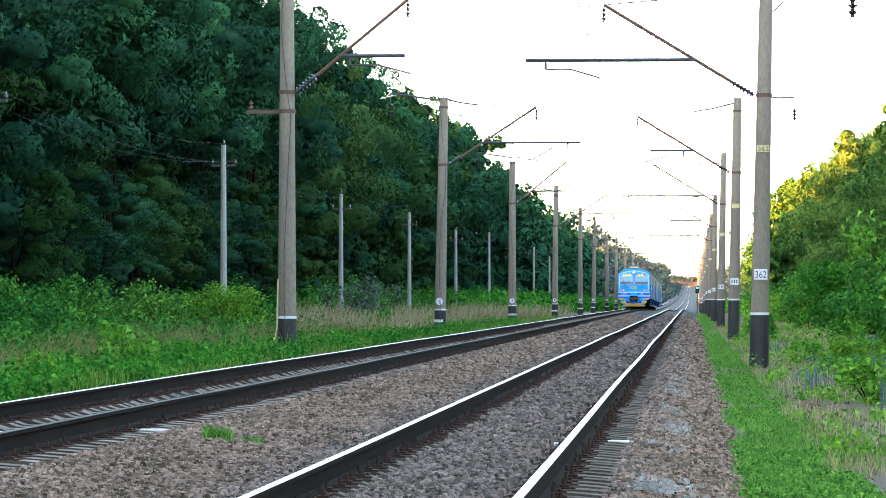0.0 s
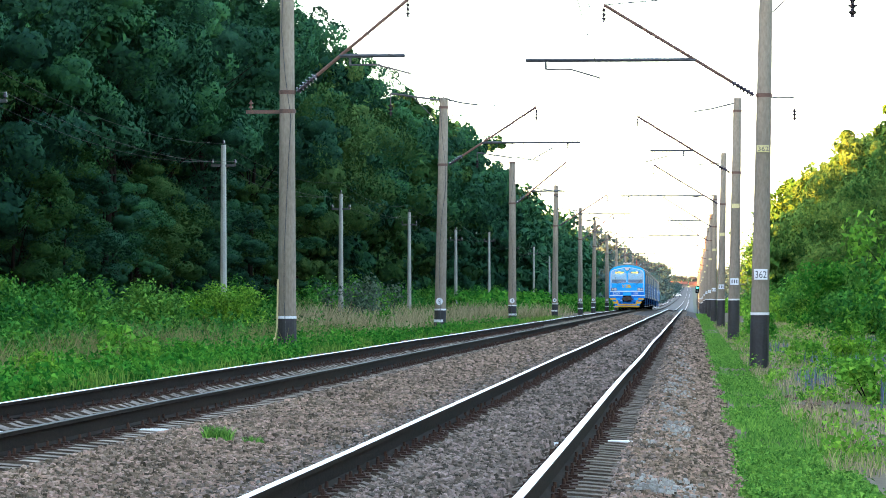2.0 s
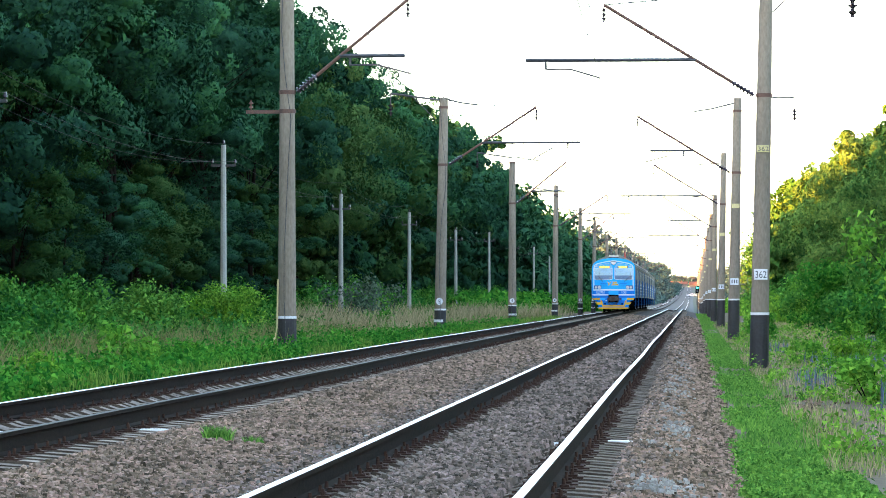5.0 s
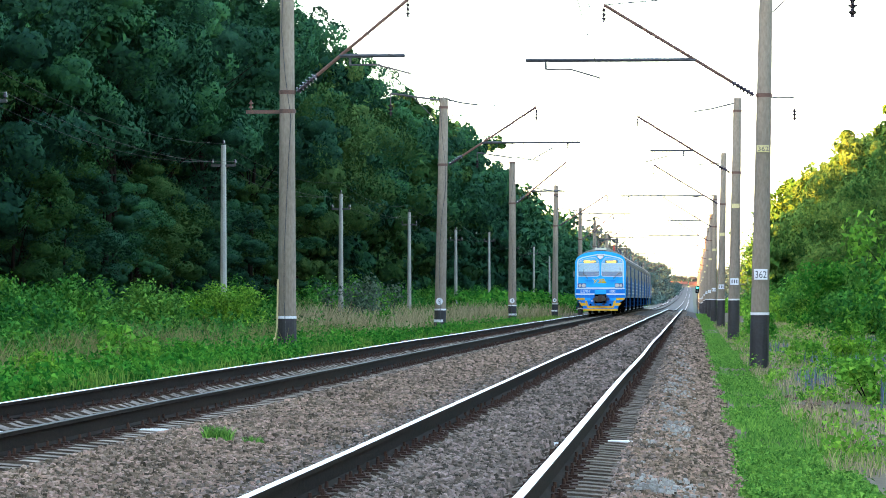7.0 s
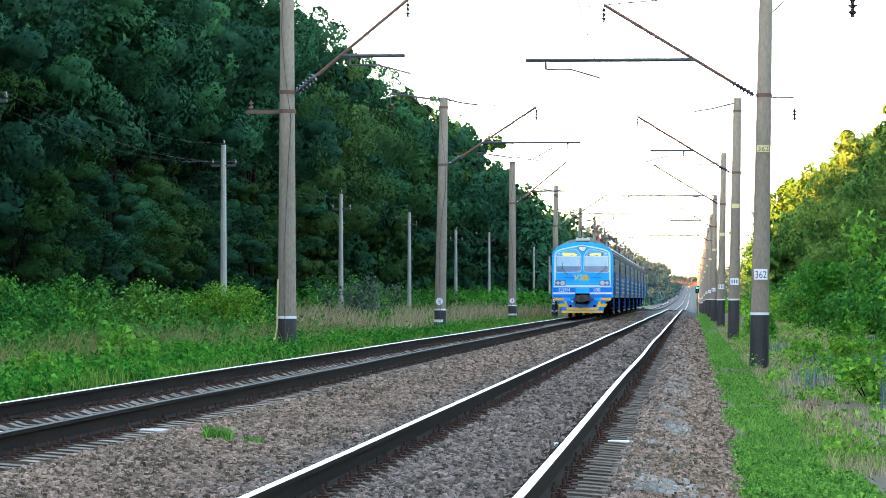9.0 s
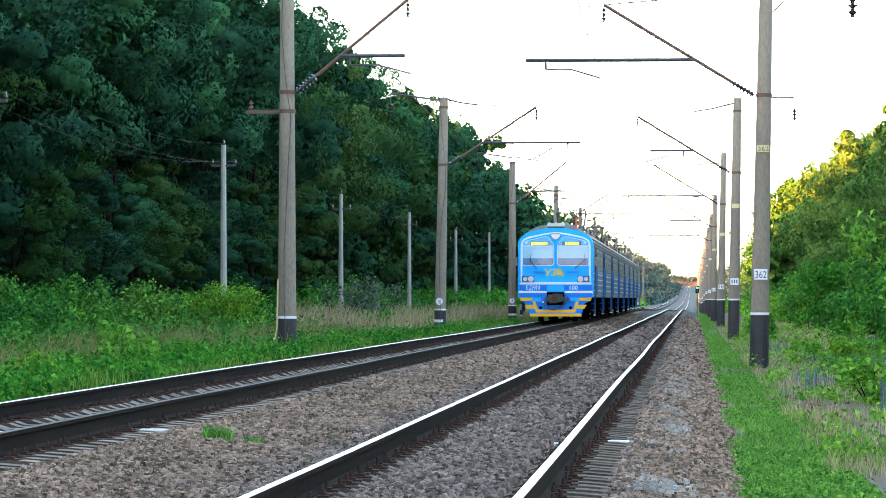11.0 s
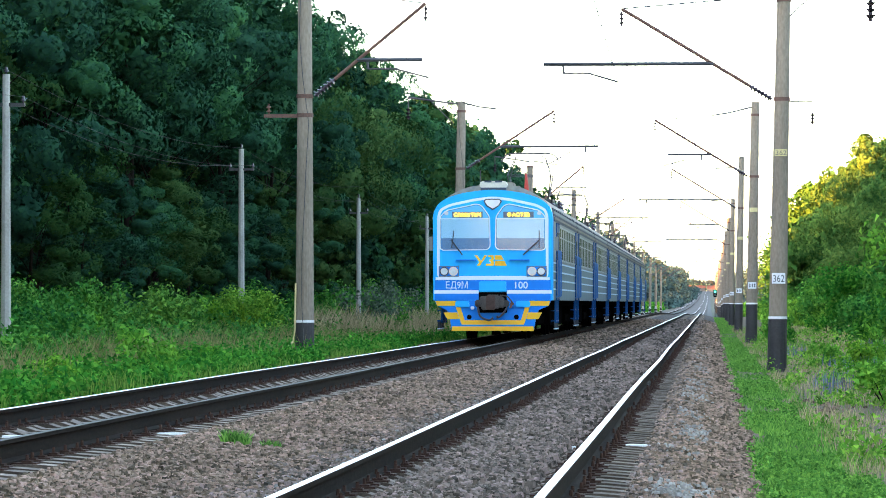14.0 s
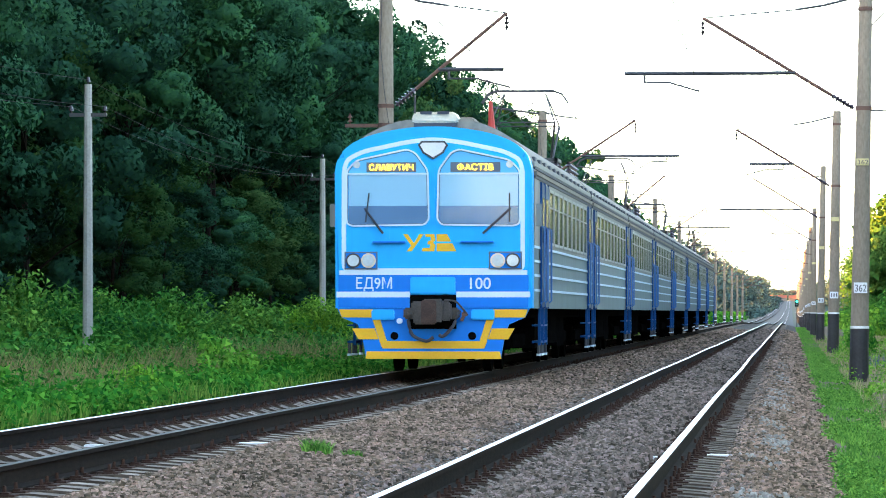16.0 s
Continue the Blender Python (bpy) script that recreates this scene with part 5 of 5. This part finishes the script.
for x, y, g in ((-14.9, 126, 0.85), (-15.6, 129, 0.9), (-16.2, 100, 0.6)):
    bush(SHRUB, x, y, g, "shrubs at the foot of the wood")
for i in range(34):
    bush(WEED[3:], rng.uniform(-12.2, -8.8), 42 + 45 * rng.random(), rng.uniform(0.35, 0.62), "weeds of the verge")
bush(SILVER, -13.6, 161, 1.15, "shrubs at the foot of the wood")
for i in range(24):
    bush(WEED, rng.uniform(2.6, 8.5), 60 + 150 * rng.random() ** 1.3, rng.uniform(0.5, 1.0), "weeds under the masts")
for i in range(46):
    bush(HEDGE + SHRUB[1:2], rng.uniform(6.4, 9.8), 85 + 240 * rng.random() ** 1.2, rng.uniform(0.7, 1.5), "shrubs at the foot of the sunny trees")
for ob in WEED + SHRUB + HEDGE + SILVER:
    for o in (*ob.children_recursive, ob):
        bpy.data.objects.remove(o)


# tufts of grass that stand alone in the ballast
def tuft(x, y, h, r, n, seed):
    rng = np.random.default_rng(seed)
    a, q = rng.uniform(0, 6.283, n), r * rng.uniform(0, 1, n) ** 0.7
    xs, ys = x + q * np.cos(a), y + q * np.sin(a)
    ob = blades("grass_tuft", rng, xs, ys, heights(xs, ys), h, 0.006, M_GRASS_B, "small fresh green grass tuft growing in the ballast", 0.5)
    del ob["kind"]
    ob["category"] = "grass tuft"


tuft(-4.28, 35.6, 0.15, 0.13, 240, 201)
tuft(-3.98, 35.9, 0.09, 0.09, 120, 202)


# ---- far end of the line ----
M_TILE = material("orange_roof_tiles", (0.26, 0.10, 0.06), (0.20, 0.075, 0.045), 0.6, 0.85, fine=3.0)
M_WALLS = material("house_render", (0.22, 0.20, 0.19), (0.17, 0.16, 0.15), 0.5, 0.9, fine=3.0)
M_GREEN_LAMP = glow("signal_green", (0.0, 0.75, 0.55), 1.2)


def house(x, y, w, d, h, turn):
    ob = thing("house", pose(x, y, level(x, y), 0, 0, turn), "small rendered house with an orange tiled gable roof", "house", "houses at the far end of the line")
    part("wall", boxes((-w / 2, w / 2, -d / 2, d / 2, -0.5, h)), M_WALLS, ob)
    bm = prism(bmesh.new(), [(-w / 2 - 0.5, h - 0.1), (0, h + w * 0.3), (w / 2 + 0.5, h - 0.1)], -d / 2 - 0.4, d / 2 + 0.4)
    roof = part("roof", bm, M_TILE, ob, "orange tiled roof")
    part("chimney", boxes((w * 0.18, w * 0.18 + 0.6, -0.3, 0.3, h + 0.3, h + w * 0.3 + 0.6)), M_TILE, roof)
    for s in (-1, 1):
        win = part("window", boxes((s * w * 0.24 - 0.6, s * w * 0.24 + 0.6, -d / 2 - 0.03, -d / 2 + 0.05, 1.0, 2.3)), M_WINDOW, ob)
        part("window_frame", boxes((s * w * 0.24 - 0.04, s * w * 0.24 + 0.04, -d / 2 - 0.05, -d / 2 - 0.03, 1.0, 2.3)), M_WHITE, win)


for x, y, w, turn in ((-70, 3060, 8, 90), (-56, 3110, 7, 80), (-43, 3080, 8, 95), (-31, 3140, 7, 90), (-19, 3090, 8, 85), (-8, 3150, 7, 90), (3, 3100, 8, 95), (13, 3130, 7, 85)):
    house(x, y, w, 9, 2.4, turn)

sig = thing("signal", pose(0.62, 436, level(0.62, 436)), "dwarf railway signal showing a green light", "railway signal")
part("post", tubes(([(0, 0, -0.2), (0, 0, 2.5)], 0.05, 10)), M_STEEL, sig)
head = part("signal_head", boxes((-0.2, 0.2, -0.1, 0.12, 2.25, 3.05)), M_BLACK, sig, "black signal head", bevel=0.03)
part("green_lamp", tubes(([(0, -0.16, 2.82), (0, -0.1, 2.82)], 0.11, 16)), M_GREEN_LAMP, head, "glowing green lamp")
part("dark_lamp", tubes(([(0, -0.14, 2.48), (0, -0.1, 2.48)], 0.10, 16)), M_RUBBER, head)

road = soup("road", [(x, y, level(x, y) + 0.35) for y in (1746.0, 1754.0) for x in (-60, -30, -9, -4, 1, 12, 30)],
            [(i, i + 1, i + 8, i + 7) for i in range(6)], M_FARBED_HAZED)
tagged(road, "narrow pale road over the level crossing", "road", kind="structure")


def white_car():
    ob = thing("car", pose(-12, 1750, grade(1750) + 0.5), "small white car driving over the level crossing", "car")
    body = [(-2.05, 0.35), (-2.1, 0.75), (-1.95, 0.9), (-1.0, 0.95), (-0.45, 1.42), (0.9, 1.45), (1.6, 0.98), (2.05, 0.9), (2.1, 0.4)]
    part("body", prism(bmesh.new(), body, -0.82, 0.82), M_WHITE, ob, bevel=0.04)
    for a in (((-0.82, 0.98), (-0.4, 1.34), (0.15, 1.36), (0.15, 0.98)), ((0.25, 0.98), (0.25, 1.36), (0.85, 1.36), (1.4, 0.98))):
        part("side_window", prism(bmesh.new(), a, -0.84, -0.8), M_WINDOW, ob)
    for x in (-1.3, 1.3):
        for y in (-0.78, 0.78):
            wheel = part("wheel", tubes(([(x, y - 0.09, 0.32), (x, y + 0.09, 0.32)], 0.32, 16)), M_RUBBER, ob)
            part("rim", tubes(([(x, y - 0.1, 0.32), (x, y + 0.1, 0.32)], 0.19, 12)), M_STEEL, wheel)
    return ob


CAR_WHITE = white_car()


# ---- moving things ----
# distance of the train's front, by the second
RUN = [(0, 426.0), (12, 158.2), (16, 68.5)]


def front(t):
    for (a, ya), (b, yb) in zip(RUN, RUN[1:]):
        if a <= t <= b:
            return ya + (yb - ya) * (t - a) / (b - a)
    return RUN[-1][1]


def motions():
    for k, car in enumerate(TRAIN):
        rows = []
        for t in (0, 1, 2, 3, 4, 5.25, 6.5, 7.75, 9, 10.25, 11.5, 12.5, 13.5, 14.5, 15.25, 16):
            y = front(t) + k * CAR
            a, b = grade(y + 3.4), grade(y + CAR - 3.4)
            tilt = math.degrees(math.atan2(b - a, CAR - 6.8))
            rows.append((t, pose(LEFT, y, TOP_L + a - (b - a) * 3.4 / (CAR - 6.8), tilt, 0, 0)))
        walk(car, rows)
    z = level(-6, 1750) + 0.36
    walk(CAR_WHITE, [(0, pose(-11.2, 1750, z)), (1, pose(-8.9, 1750, z)), (4, pose(-2.1, 1750, z)), (16, pose(25, 1750, z))])


motions()
